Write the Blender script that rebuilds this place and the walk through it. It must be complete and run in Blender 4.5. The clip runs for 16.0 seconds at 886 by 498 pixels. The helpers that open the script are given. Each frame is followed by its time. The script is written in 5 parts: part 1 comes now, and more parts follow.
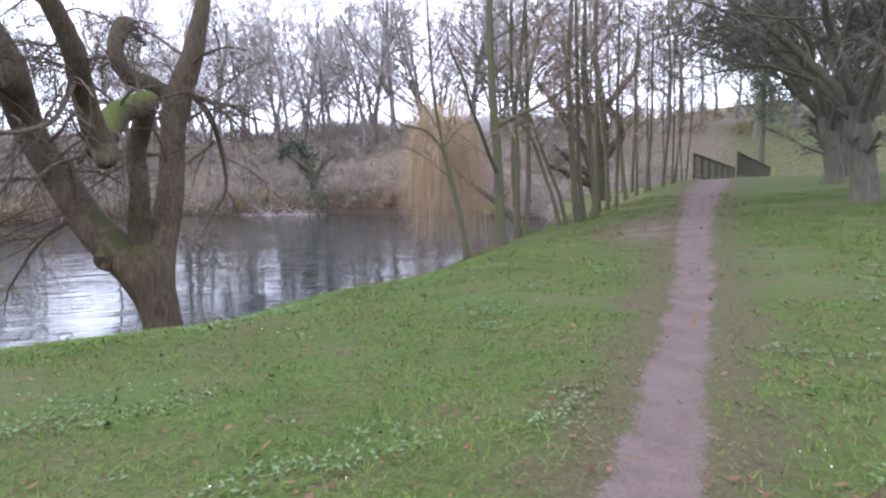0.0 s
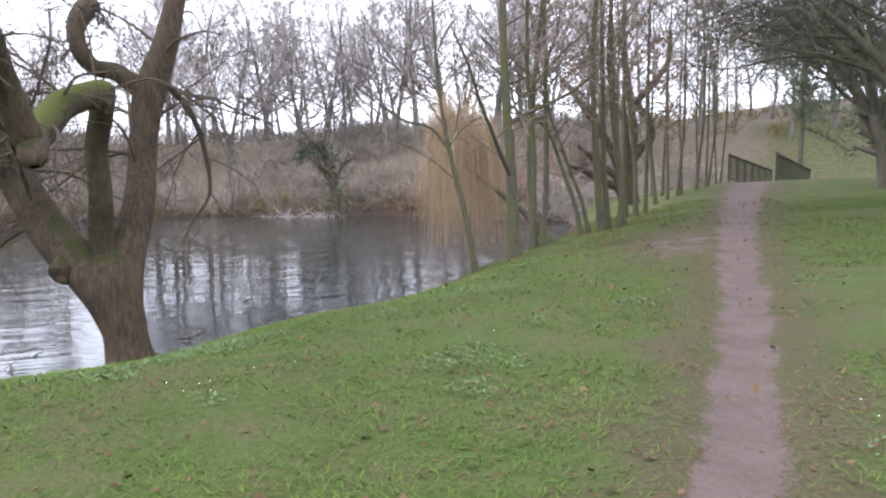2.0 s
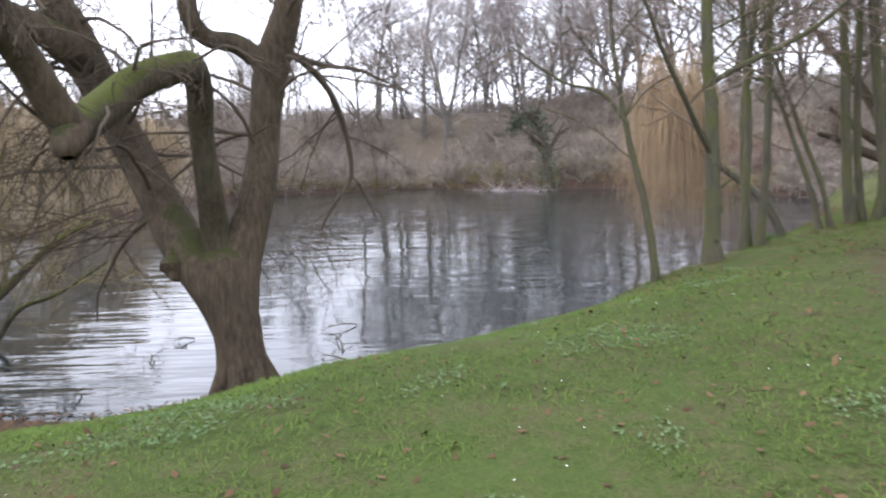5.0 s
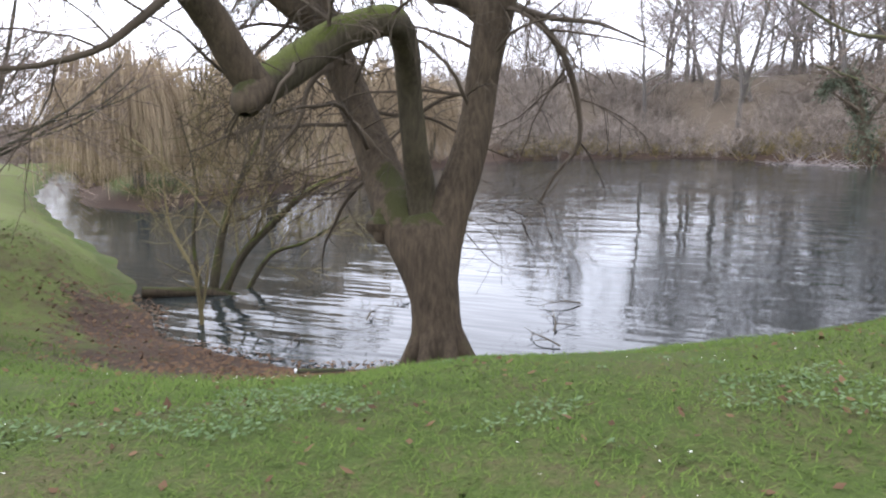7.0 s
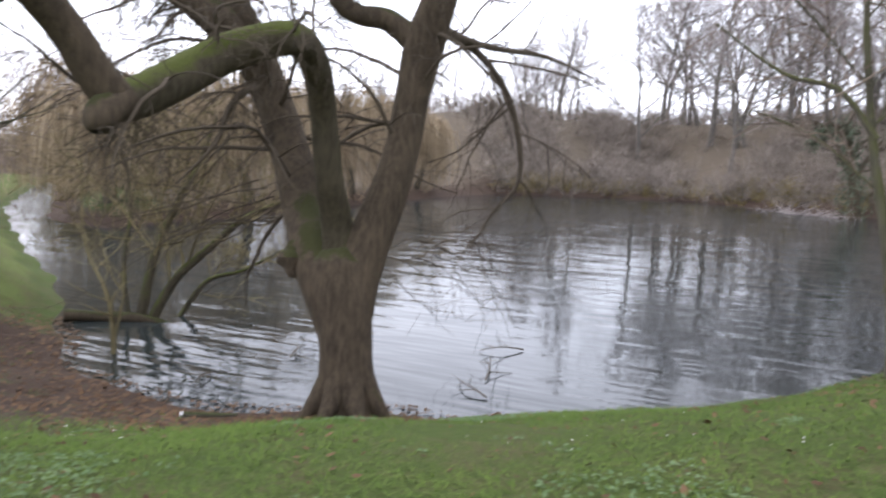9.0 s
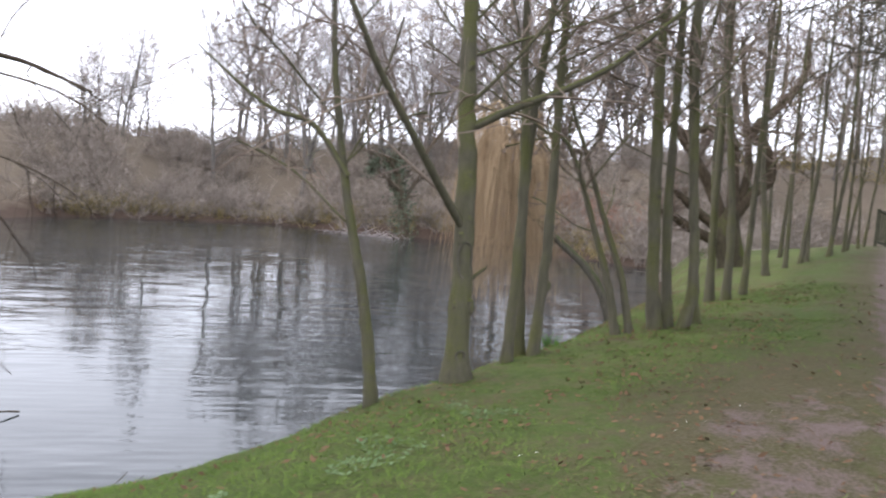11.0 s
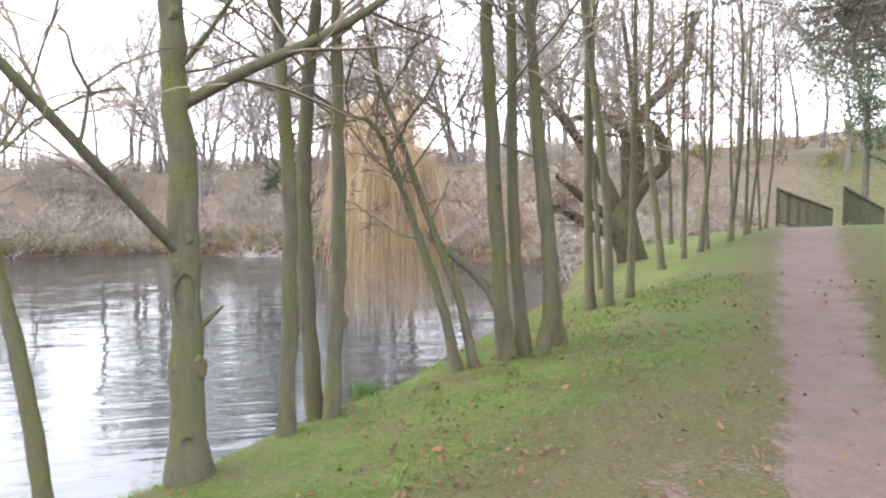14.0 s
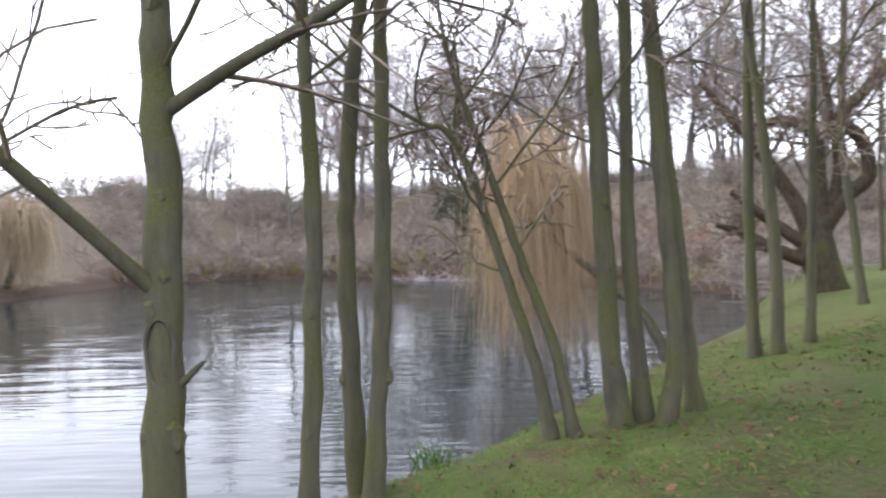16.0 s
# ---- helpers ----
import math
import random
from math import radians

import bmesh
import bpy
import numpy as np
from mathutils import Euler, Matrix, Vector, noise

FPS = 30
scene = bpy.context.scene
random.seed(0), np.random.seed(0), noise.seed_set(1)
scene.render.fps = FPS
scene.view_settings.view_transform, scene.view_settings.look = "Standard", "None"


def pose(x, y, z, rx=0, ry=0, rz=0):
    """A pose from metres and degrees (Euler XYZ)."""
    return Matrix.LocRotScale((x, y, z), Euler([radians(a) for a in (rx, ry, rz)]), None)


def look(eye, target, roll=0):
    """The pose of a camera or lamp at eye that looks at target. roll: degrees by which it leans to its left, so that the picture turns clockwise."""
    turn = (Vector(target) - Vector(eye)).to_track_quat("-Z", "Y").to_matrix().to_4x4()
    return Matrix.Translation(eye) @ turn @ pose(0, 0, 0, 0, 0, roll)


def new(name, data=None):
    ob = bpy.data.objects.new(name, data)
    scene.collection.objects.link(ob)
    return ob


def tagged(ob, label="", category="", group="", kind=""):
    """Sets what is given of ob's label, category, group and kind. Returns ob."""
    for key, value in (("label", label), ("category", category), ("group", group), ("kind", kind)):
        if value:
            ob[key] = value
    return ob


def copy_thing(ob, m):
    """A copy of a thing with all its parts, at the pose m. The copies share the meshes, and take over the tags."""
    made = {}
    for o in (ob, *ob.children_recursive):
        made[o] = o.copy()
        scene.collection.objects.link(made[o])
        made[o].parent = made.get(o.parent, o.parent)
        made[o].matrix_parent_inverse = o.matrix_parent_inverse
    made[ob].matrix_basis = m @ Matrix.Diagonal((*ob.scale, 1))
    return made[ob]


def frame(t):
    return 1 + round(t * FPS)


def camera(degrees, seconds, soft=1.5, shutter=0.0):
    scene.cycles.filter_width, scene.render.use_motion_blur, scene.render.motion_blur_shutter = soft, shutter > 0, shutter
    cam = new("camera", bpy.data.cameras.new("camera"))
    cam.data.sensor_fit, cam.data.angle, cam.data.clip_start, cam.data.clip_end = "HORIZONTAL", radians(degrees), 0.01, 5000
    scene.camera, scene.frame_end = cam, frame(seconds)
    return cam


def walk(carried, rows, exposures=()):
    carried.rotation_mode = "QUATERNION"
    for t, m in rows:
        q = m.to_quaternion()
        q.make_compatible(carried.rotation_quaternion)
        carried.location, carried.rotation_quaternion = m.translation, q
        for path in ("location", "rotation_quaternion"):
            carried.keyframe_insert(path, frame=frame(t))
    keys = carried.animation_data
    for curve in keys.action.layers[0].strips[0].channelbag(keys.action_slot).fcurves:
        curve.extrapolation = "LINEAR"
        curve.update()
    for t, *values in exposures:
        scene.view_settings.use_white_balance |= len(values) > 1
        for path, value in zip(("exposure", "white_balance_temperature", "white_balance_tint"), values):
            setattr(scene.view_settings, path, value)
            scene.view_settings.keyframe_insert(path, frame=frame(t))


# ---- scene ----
cam = camera(63.78, 16.0, soft=2.2, shutter=0.3)
PATH = [
    (0.0, look((-0.000, 0.000, 3.643), (-3.306, 9.375, 2.552), -1.05)),
    (0.5, look((-0.013, 0.455, 3.652), (-3.661, 9.735, 2.885), -1.24)),
    (1.0, look((-0.113, 0.912, 3.634), (-3.573, 10.243, 2.654), -1.03)),
    (1.5, look((-0.128, 1.371, 3.624), (-3.224, 10.837, 2.723), -0.87)),
    (2.0, look((-0.183, 1.825, 3.641), (-3.843, 11.070, 2.574), -0.86)),
    (2.5, look((-0.265, 2.311, 3.673), (-3.051, 11.819, 2.320), -0.77)),
    (3.0, look((-0.267, 2.789, 3.712), (-3.850, 11.988, 2.119), -1.65)),
    (3.2, look((-0.303, 2.969, 3.719), (-4.247, 12.010, 2.073), -1.87)),
    (5.3, look((-0.437, 5.101, 3.780), (-7.503, 12.054, 2.459), -2.19)),
    (5.5, look((-0.465, 5.244, 3.790), (-7.937, 11.750, 2.436), -2.14)),
    (6.0, look((-0.553, 5.613, 3.770), (-8.151, 11.931, 2.235), -0.98)),
    (6.5, look((-0.526, 5.976, 3.742), (-8.890, 11.203, 2.096), -0.98)),
    (7.0, look((-0.561, 6.345, 3.739), (-9.280, 10.890, 1.917), -0.62)),
    (7.5, look((-0.650, 6.666, 3.748), (-9.551, 10.976, 2.261), 0.43)),
    (8.0, look((-0.633, 7.016, 3.744), (-10.140, 9.748, 2.278), 0.08)),
    (8.5, look((-0.673, 7.334, 3.725), (-10.173, 10.075, 2.233), 0.55)),
    (9.0, look((-0.732, 7.714, 3.755), (-9.504, 12.306, 2.349), 2.21)),
    (9.5, look((-0.695, 8.067, 3.785), (-9.209, 13.193, 2.671), 2.68)),
    (10.0, look((-0.700, 8.359, 3.840), (-8.214, 14.872, 2.784), 2.89)),
    (10.2, look((-0.695, 8.473, 3.872), (-7.543, 15.694, 2.888), 3.57)),
    (12.3, look((-0.421, 10.198, 3.935), (-4.498, 19.301, 3.225), 2.17)),
    (12.5, look((-0.431, 10.383, 3.917), (-4.330, 19.566, 3.234), 1.69)),
    (13.0, look((-0.428, 10.845, 3.901), (-2.991, 20.510, 3.785), 1.26)),
    (13.5, look((-0.384, 11.292, 3.892), (-4.189, 20.526, 3.392), 0.30)),
    (14.0, look((-0.400, 11.765, 3.887), (-4.518, 20.855, 3.240), -0.34)),
    (14.5, look((-0.358, 12.238, 3.879), (-4.825, 21.162, 3.235), -1.03)),
    (15.0, look((-0.373, 12.659, 3.899), (-5.784, 21.045, 3.275), -1.01)),
    (15.5, look((-0.392, 12.985, 3.882), (-5.665, 21.473, 3.513), -0.84)),
    (16.0, look((-0.326, 13.428, 3.887), (-6.605, 21.205, 3.595), -1.11)),
]
EXPOSURES = [(0.0, 1.28, 5780, 17), (0.6, 1.28, 5740, 18), (1.4, 1.26, 6000, 14), (3.2, 1.33, 6180, 13), (5.5, 1.1, 6210, 13), (7.0, 1.16, 6230, 13), (8.5, 1.0, 6230, 13), (9.5, 0.85, 6280, 13), (10.2, 0.83, 6280, 13), (12.5, 1.75, 6450, 11), (14.5, 1.95, 6460, 11), (15.5, 1.2, 6250, 12), (16.0, 1.22, 6200, 12)]
walk(cam, PATH, EXPOSURES)

# sun, sky and cloud
SUN_TURN, SUN_HEIGHT = 250.0, 42.0
world = bpy.data.worlds.new("overcast_sky")
scene.world = world
world.use_nodes = True
wn, wl = world.node_tree.nodes, world.node_tree.links
sky = wn.new("ShaderNodeTexSky")
sky.sky_type, sky.sun_disc = "NISHITA", False
sky.sun_elevation, sky.sun_rotation = radians(SUN_HEIGHT), radians(SUN_TURN)
sky.dust_density, sky.air_density = 4.0, 1.0
cloud = wn.new("ShaderNodeMix")
cloud.data_type, cloud.blend_type = "RGBA", "MIX"
cloud.inputs[0].default_value = 0.86
cloud_noise = wn.new("ShaderNodeTexNoise")
cloud_noise.inputs["Scale"].default_value, cloud_noise.inputs["Detail"].default_value = 1.6, 5.0
cloud_ramp = wn.new("ShaderNodeValToRGB")
cloud_ramp.color_ramp.elements[0].position, cloud_ramp.color_ramp.elements[0].color = 0.3, (8.6, 8.9, 9.9, 1)
cloud_ramp.color_ramp.elements[1].position, cloud_ramp.color_ramp.elements[1].color = 0.7, (10.4, 10.6, 11.6, 1)
wl.new(cloud_noise.outputs["Fac"], cloud_ramp.inputs[0])
wl.new(sky.outputs[0], cloud.inputs[6])
wl.new(cloud_ramp.outputs[0], cloud.inputs[7])
background = wn["Background"]
wl.new(cloud.outputs[2], background.inputs[0])
background.inputs[1].default_value = 0.15
sun_data = bpy.data.lights.new("sun", "SUN")
sun_data.energy, sun_data.angle, sun_data.color = 0.8, radians(40), (1.0, 0.96, 0.9)
sun = new("sun", sun_data)
sun.matrix_world = look((0, 0, 60), (60 * math.sin(radians(SUN_TURN)) * -1, -60 * math.cos(radians(SUN_TURN)), 60 - 60 * math.tan(radians(SUN_HEIGHT))))


# ---- materials ----
def shader(name, rough=0.9, spec=0.3):
    m = bpy.data.materials.new(name)
    m.use_nodes = True
    b = m.node_tree.nodes["Principled BSDF"]
    b.inputs["Roughness"].default_value = rough
    b.inputs["Specular IOR Level"].default_value = spec
    return m, m.node_tree.nodes, m.node_tree.links, b


def noise_of(nodes, links, scale, detail=4.0, rough=0.6, vector=None):
    n = nodes.new("ShaderNodeTexNoise")
    n.inputs["Scale"].default_value, n.inputs["Detail"].default_value, n.inputs["Roughness"].default_value = scale, detail, rough
    if vector is not None:
        links.new(vector, n.inputs["Vector"])
    return n.outputs["Fac"]


def ramp_of(nodes, links, fac, stops):
    r = nodes.new("ShaderNodeValToRGB")
    e = r.color_ramp.elements
    while len(e) < len(stops):
        e.new(0.5)
    for k, (p, c) in enumerate(stops):
        e[k].position, e[k].color = p, (*c, 1)
    links.new(fac, r.inputs[0])
    return r.outputs[0]


def mix_of(nodes, links, fac, a, b, kind="MIX"):
    n = nodes.new("ShaderNodeMix")
    n.data_type, n.blend_type = "RGBA", kind
    for value, socket in ((fac, n.inputs[0]), (a, n.inputs[6]), (b, n.inputs[7])):
        if hasattr(value, "is_linked"):
            links.new(value, socket)
        elif isinstance(value, tuple):
            socket.default_value = (*value, 1)
        else:
            socket.default_value = value
    return n.outputs[2]


def math_of(nodes, links, kind, a, b=0.0, clamp=False):
    n = nodes.new("ShaderNodeMath")
    n.operation, n.use_clamp = kind, clamp
    for value, socket in ((a, n.inputs[0]), (b, n.inputs[1])):
        if hasattr(value, "is_linked"):
            links.new(value, socket)
        else:
            socket.default_value = value
    return n.outputs[0]


def bump_of(nodes, links, b, height, strength, distance):
    n = nodes.new("ShaderNodeBump")
    n.inputs["Strength"].default_value, n.inputs["Distance"].default_value = strength, distance
    links.new(height, n.inputs["Height"])
    links.new(n.outputs[0], b.inputs["Normal"])


def place_of(nodes):
    return nodes.new("ShaderNodeNewGeometry").outputs["Position"]


def bark(name, dark, light, moss, moss_share, scale=9.0, relief=0.02):
    """Bark in two tones with ridges along the trunk; moss settles on faces that look up."""
    m, n, l, b = shader(name, 0.93, 0.2)
    geo = n.new("ShaderNodeNewGeometry")
    stretch = n.new("ShaderNodeMapping")
    stretch.inputs["Scale"].default_value = (1, 1, 0.22)
    l.new(geo.outputs["Position"], stretch.inputs[0])
    ridges = noise_of(n, l, scale * 2.2, 6, 0.7, stretch.outputs[0])
    blotch = noise_of(n, l, 1.7, 4, 0.6, geo.outputs["Position"])
    fine = noise_of(n, l, scale * 9, 3, 0.6, geo.outputs["Position"])
    tone = ramp_of(n, l, ridges, [(0.32, dark), (0.68, light)])
    tone = mix_of(n, l, 0.35, tone, ramp_of(n, l, blotch, [(0.3, dark), (0.7, light)]))
    split = n.new("ShaderNodeSeparateXYZ")
    l.new(geo.outputs["Normal"], split.inputs[0])
    up = math_of(n, l, "MULTIPLY", split.outputs[2], 0.55)
    cover = math_of(n, l, "ADD", up, math_of(n, l, "ADD", blotch, math_of(n, l, "MULTIPLY", fine, 0.25)))
    mask = ramp_of(n, l, cover, [(1.0 - moss_share, (0, 0, 0)), (1.22 - moss_share, (1, 1, 1))])
    green = ramp_of(n, l, fine, [(0.3, tuple(c * 0.55 for c in moss)), (0.7, moss)])
    l.new(mix_of(n, l, mask, tone, green), b.inputs["Base Color"])
    bump_of(n, l, b, math_of(n, l, "ADD", ridges, math_of(n, l, "MULTIPLY", fine, 0.4)), 0.9, relief)
    return m


def twiggy(name, dark, light):
    m, n, l, b = shader(name, 0.9, 0.15)
    tone = noise_of(n, l, 0.9, 3, 0.6, place_of(n))
    isle = n.new("ShaderNodeNewGeometry").outputs["Random Per Island"]
    both = math_of(n, l, "ADD", math_of(n, l, "MULTIPLY", tone, 0.6), math_of(n, l, "MULTIPLY", isle, 0.4))
    l.new(ramp_of(n, l, both, [(0.25, dark), (0.75, light)]), b.inputs["Base Color"])
    return m


WILLOW_BARK = bark("willow_bark", (0.027, 0.021, 0.014), (0.116, 0.088, 0.057), (0.060, 0.062, 0.022), 0.03, 8.0, 0.035)
MOSSY_BARK = bark("mossy_bark", (0.028, 0.024, 0.015), (0.098, 0.082, 0.050), (0.085, 0.100, 0.020), 0.28, 8.0, 0.03)
ALDER_BARK = bark("alder_bark", (0.049, 0.045, 0.031), (0.109, 0.100, 0.068), (0.090, 0.092, 0.034), 0.40, 7.0, 0.010)
GREY_BARK = bark("grey_bark", (0.040, 0.037, 0.029), (0.123, 0.112, 0.083), (0.072, 0.079, 0.032), 0.25, 6.0, 0.02)
# paler than the near bark: distance haze is put into the colour
HAZY_FAR_BARK = bark("hazy_far_bark", (0.09, 0.080, 0.072), (0.17, 0.155, 0.135), (0.14, 0.14, 0.085), 0.2, 4.0, 0.02)
DARK_TWIG = twiggy("dark_twigs", (0.042, 0.033, 0.024), (0.110, 0.088, 0.062))
BROWN_TWIG = twiggy("brown_twigs", (0.11, 0.085, 0.07), (0.25, 0.195, 0.155))
DUSK_TWIG = twiggy("dusky_twigs", (0.050, 0.046, 0.036), (0.120, 0.110, 0.085))
# grey twigs of the far bank, lightened to stand in for haze
HAZE_GREY_TWIG = twiggy("haze_grey_twigs", (0.19, 0.165, 0.155), (0.38, 0.335, 0.315))
OLIVE_TWIG = twiggy("olive_twigs", (0.107, 0.090, 0.038), (0.273, 0.214, 0.103))
TAN_TWIG = twiggy("tan_withies", (0.185, 0.142, 0.088), (0.410, 0.320, 0.210))
GOLD_TWIG = twiggy("golden_withies", (0.215, 0.150, 0.088), (0.385, 0.285, 0.178))
RUSSET_TWIG = twiggy("russet_twigs", (0.15, 0.085, 0.06), (0.29, 0.17, 0.125))
# brown of the distant scrub, its base colour raised to imitate aerial haze
HAZY_SCRUB_TWIG = twiggy("hazy_scrub_twigs", (0.140, 0.118, 0.100), (0.300, 0.256, 0.215))
EVERGREEN = twiggy("evergreen_leaves", (0.060, 0.075, 0.048), (0.135, 0.155, 0.105))
SALLOW_TWIG = twiggy("sallow_twigs", (0.090, 0.074, 0.036), (0.220, 0.180, 0.090))
BLADE = twiggy("grass_blades", (0.040, 0.070, 0.012), (0.102, 0.147, 0.030))
WEED = twiggy("weed_leaves", (0.056, 0.093, 0.033), (0.120, 0.167, 0.083))
DEAD_LEAF = twiggy("dead_leaves", (0.043, 0.025, 0.014), (0.144, 0.086, 0.047))
PETAL = twiggy("daisy_petals", (0.62, 0.62, 0.58), (0.78, 0.78, 0.74))
IRIS_LEAF = twiggy("iris_leaves", (0.04, 0.09, 0.02), (0.09, 0.17, 0.04))


def ground_material():
    m, n, l, b = shader("grass_and_earth", 0.95, 0.15)
    where = place_of(n)
    broad, mid, fine = noise_of(n, l, 0.35, 4, 0.6, where), noise_of(n, l, 2.6, 5, 0.65, where), noise_of(n, l, 38, 4, 0.7, where)
    speck = noise_of(n, l, 120, 2, 0.6, where)
    grass = ramp_of(n, l, mid, [(0.28, (0.032, 0.046, 0.011)), (0.5, (0.042, 0.070, 0.014)), (0.72, (0.057, 0.092, 0.021))])
    grass = mix_of(n, l, 0.4, grass, ramp_of(n, l, broad, [(0.3, (0.046, 0.058, 0.016)), (0.7, (0.049, 0.092, 0.016))]))
    tuft = noise_of(n, l, 9.0, 4, 0.7, where)
    grass = mix_of(n, l, 0.45, grass, ramp_of(n, l, tuft, [(0.3, (0.024, 0.034, 0.007)), (0.55, (0.050, 0.072, 0.014)), (0.75, (0.085, 0.104, 0.025))]))
    grass = mix_of(n, l, 0.45, grass, ramp_of(n, l, fine, [(0.3, (0.018, 0.026, 0.006)), (0.7, (0.088, 0.118, 0.030))]))
    thatch = ramp_of(n, l, fine, [(0.25, (0.034, 0.027, 0.014)), (0.75, (0.110, 0.090, 0.046))])
    dry = math_of(n, l, "ADD", math_of(n, l, "MULTIPLY", noise_of(n, l, 1.3, 5, 0.7, where), 0.6), math_of(n, l, "MULTIPLY", tuft, 0.4))
    lush = ramp_of(n, l, tuft, [(0.3, (0.056, 0.076, 0.017)), (0.7, (0.118, 0.150, 0.040))])
    lush = mix_of(n, l, 0.35, lush, ramp_of(n, l, fine, [(0.3, (0.040, 0.055, 0.012)), (0.7, (0.140, 0.165, 0.045))]))
    earth = ramp_of(n, l, fine, [(0.25, (0.066, 0.047, 0.040)), (0.75, (0.130, 0.098, 0.086))])
    earth = mix_of(n, l, 0.4, earth, ramp_of(n, l, mid, [(0.3, (0.062, 0.044, 0.037)), (0.7, (0.139, 0.107, 0.096))]))
    earth = mix_of(n, l, ramp_of(n, l, speck, [(0.60, (0, 0, 0)), (0.70, (1, 1, 1))]), earth, (0.040, 0.028, 0.020))
    trodden = ramp_of(n, l, fine, [(0.25, (0.036, 0.030, 0.014)), (0.5, (0.060, 0.050, 0.026)), (0.75, (0.092, 0.074, 0.046))])
    litter = ramp_of(n, l, fine, [(0.2, (0.018, 0.012, 0.009)), (0.5, (0.054, 0.036, 0.026)), (0.8, (0.120, 0.082, 0.058))])
    wood = ramp_of(n, l, mid, [(0.25, (0.070, 0.060, 0.043)), (0.5, (0.120, 0.096, 0.070)), (0.75, (0.095, 0.094, 0.055))])
    wood = mix_of(n, l, 0.5, wood, ramp_of(n, l, broad, [(0.3, (0.085, 0.068, 0.052)), (0.7, (0.140, 0.108, 0.080))]))

    def mask(name, ragged, low, high):
        a = n.new("ShaderNodeAttribute")
        a.attribute_name = name
        noisy = math_of(n, l, "ADD", a.outputs["Fac"], math_of(n, l, "MULTIPLY", math_of(n, l, "SUBTRACT", math_of(n, l, "ADD", math_of(n, l, "MULTIPLY", mid, 0.6), math_of(n, l, "MULTIPLY", fine, 0.4)), 0.5), ragged))
        return ramp_of(n, l, noisy, [(low, (0, 0, 0)), (high, (1, 1, 1))])

    colour = mix_of(n, l, mask("fresh", 2.4, 0.25, 0.85), grass, lush)
    colour = mix_of(n, l, ramp_of(n, l, dry, [(0.46, (0, 0, 0)), (0.60, (0.75, 0.75, 0.75))]), colour, thatch)
    colour = mix_of(n, l, mask("wood", 1.2, 0.35, 0.65), colour, wood)
    colour = mix_of(n, l, mask("litter", 2.4, 0.36, 0.74), colour, litter)
    colour = mix_of(n, l, math_of(n, l, "MULTIPLY", mask("worn", 2.4, 0.36, 0.8), 0.85), colour, trodden)
    colour = mix_of(n, l, mask("path", 1.5, 0.44, 0.60), colour, earth)
    l.new(colour, b.inputs["Base Color"])
    bump_of(n, l, b, math_of(n, l, "ADD", fine, math_of(n, l, "MULTIPLY", mid, 1.5)), 0.8, 0.02)
    return m


def water_material():
    m, n, l, b = shader("pond_water", 0.03, 0.5)
    b.inputs["IOR"].default_value = 1.42
    where = place_of(n)
    murk = noise_of(n, l, 0.25, 3, 0.5, where)
    l.new(ramp_of(n, l, murk, [(0.3, (0.016, 0.021, 0.022)), (0.7, (0.026, 0.031, 0.03))]), b.inputs["Base Color"])
    turn, squash = n.new("ShaderNodeMapping"), n.new("ShaderNodeMapping")
    turn.inputs["Rotation"].default_value, squash.inputs["Scale"].default_value = (0, 0, radians(-40)), (0.38, 1.5, 1)
    l.new(where, turn.inputs[0])
    l.new(turn.outputs[0], squash.inputs[0])
    long_wave, small = noise_of(n, l, 1.0, 2, 0.5, squash.outputs[0]), noise_of(n, l, 5.5, 2, 0.5, squash.outputs[0])
    swell = noise_of(n, l, 0.34, 2, 0.5, squash.outputs[0])
    train = n.new("ShaderNodeTexWave")
    train.wave_type, train.bands_direction = "BANDS", "Y"
    train.inputs["Scale"].default_value, train.inputs["Distortion"].default_value, train.inputs["Detail"].default_value, train.inputs["Detail Scale"].default_value = 1.1, 4.0, 2.0, 0.6
    l.new(turn.outputs[0], train.inputs["Vector"])
    breeze = ramp_of(n, l, noise_of(n, l, 0.09, 3, 0.6, where), [(0.38, (0.22, 0.22, 0.22)), (0.62, (1, 1, 1))])
    height = math_of(n, l, "ADD", math_of(n, l, "ADD", long_wave, math_of(n, l, "MULTIPLY", small, 0.09)), math_of(n, l, "MULTIPLY", train.outputs["Fac"], 0.045))
    height = math_of(n, l, "ADD", height, math_of(n, l, "MULTIPLY", swell, 0.5))
    bump_of(n, l, b, math_of(n, l, "MULTIPLY", height, breeze), 0.36, 0.15)
    return m


GROUND, WATER = ground_material(), water_material()


# ---- the lie of the land ----
# shore of the pond, clockwise from the bay beside the big willow
SHORE = [(-10.2, 10.0), (-9.6, 11.6), (-8.6, 12.9), (-7.2, 14.4), (-6.2, 16.2), (-5.6, 18.5), (-5.7, 21.5), (-6.0, 25.0), (-6.0, 29.0), (-6.4, 34.0),
         (-8.0, 40.0), (-9.0, 46.0), (-8.5, 52.0), (-14.0, 54.0), (-22.0, 56.5), (-28.0, 58.5), (-36.0, 56.0), (-45.0, 55.0), (-50.0, 48.0), (-53.0, 40.0),
         (-50.0, 34.0), (-46.0, 28.0), (-41.0, 21.0), (-36.0, 14.5), (-32.6, 8.8), (-36.0, 6.7), (-48.0, 6.7), (-62.0, 6.7), (-62.0, 5.5), (-42.0, 4.7),
         (-32.0, 5.7), (-26.5, 6.4), (-20.0, 7.4), (-16.0, 7.35), (-13.3, 7.6), (-12.0, 8.2), (-11.1, 9.0)]


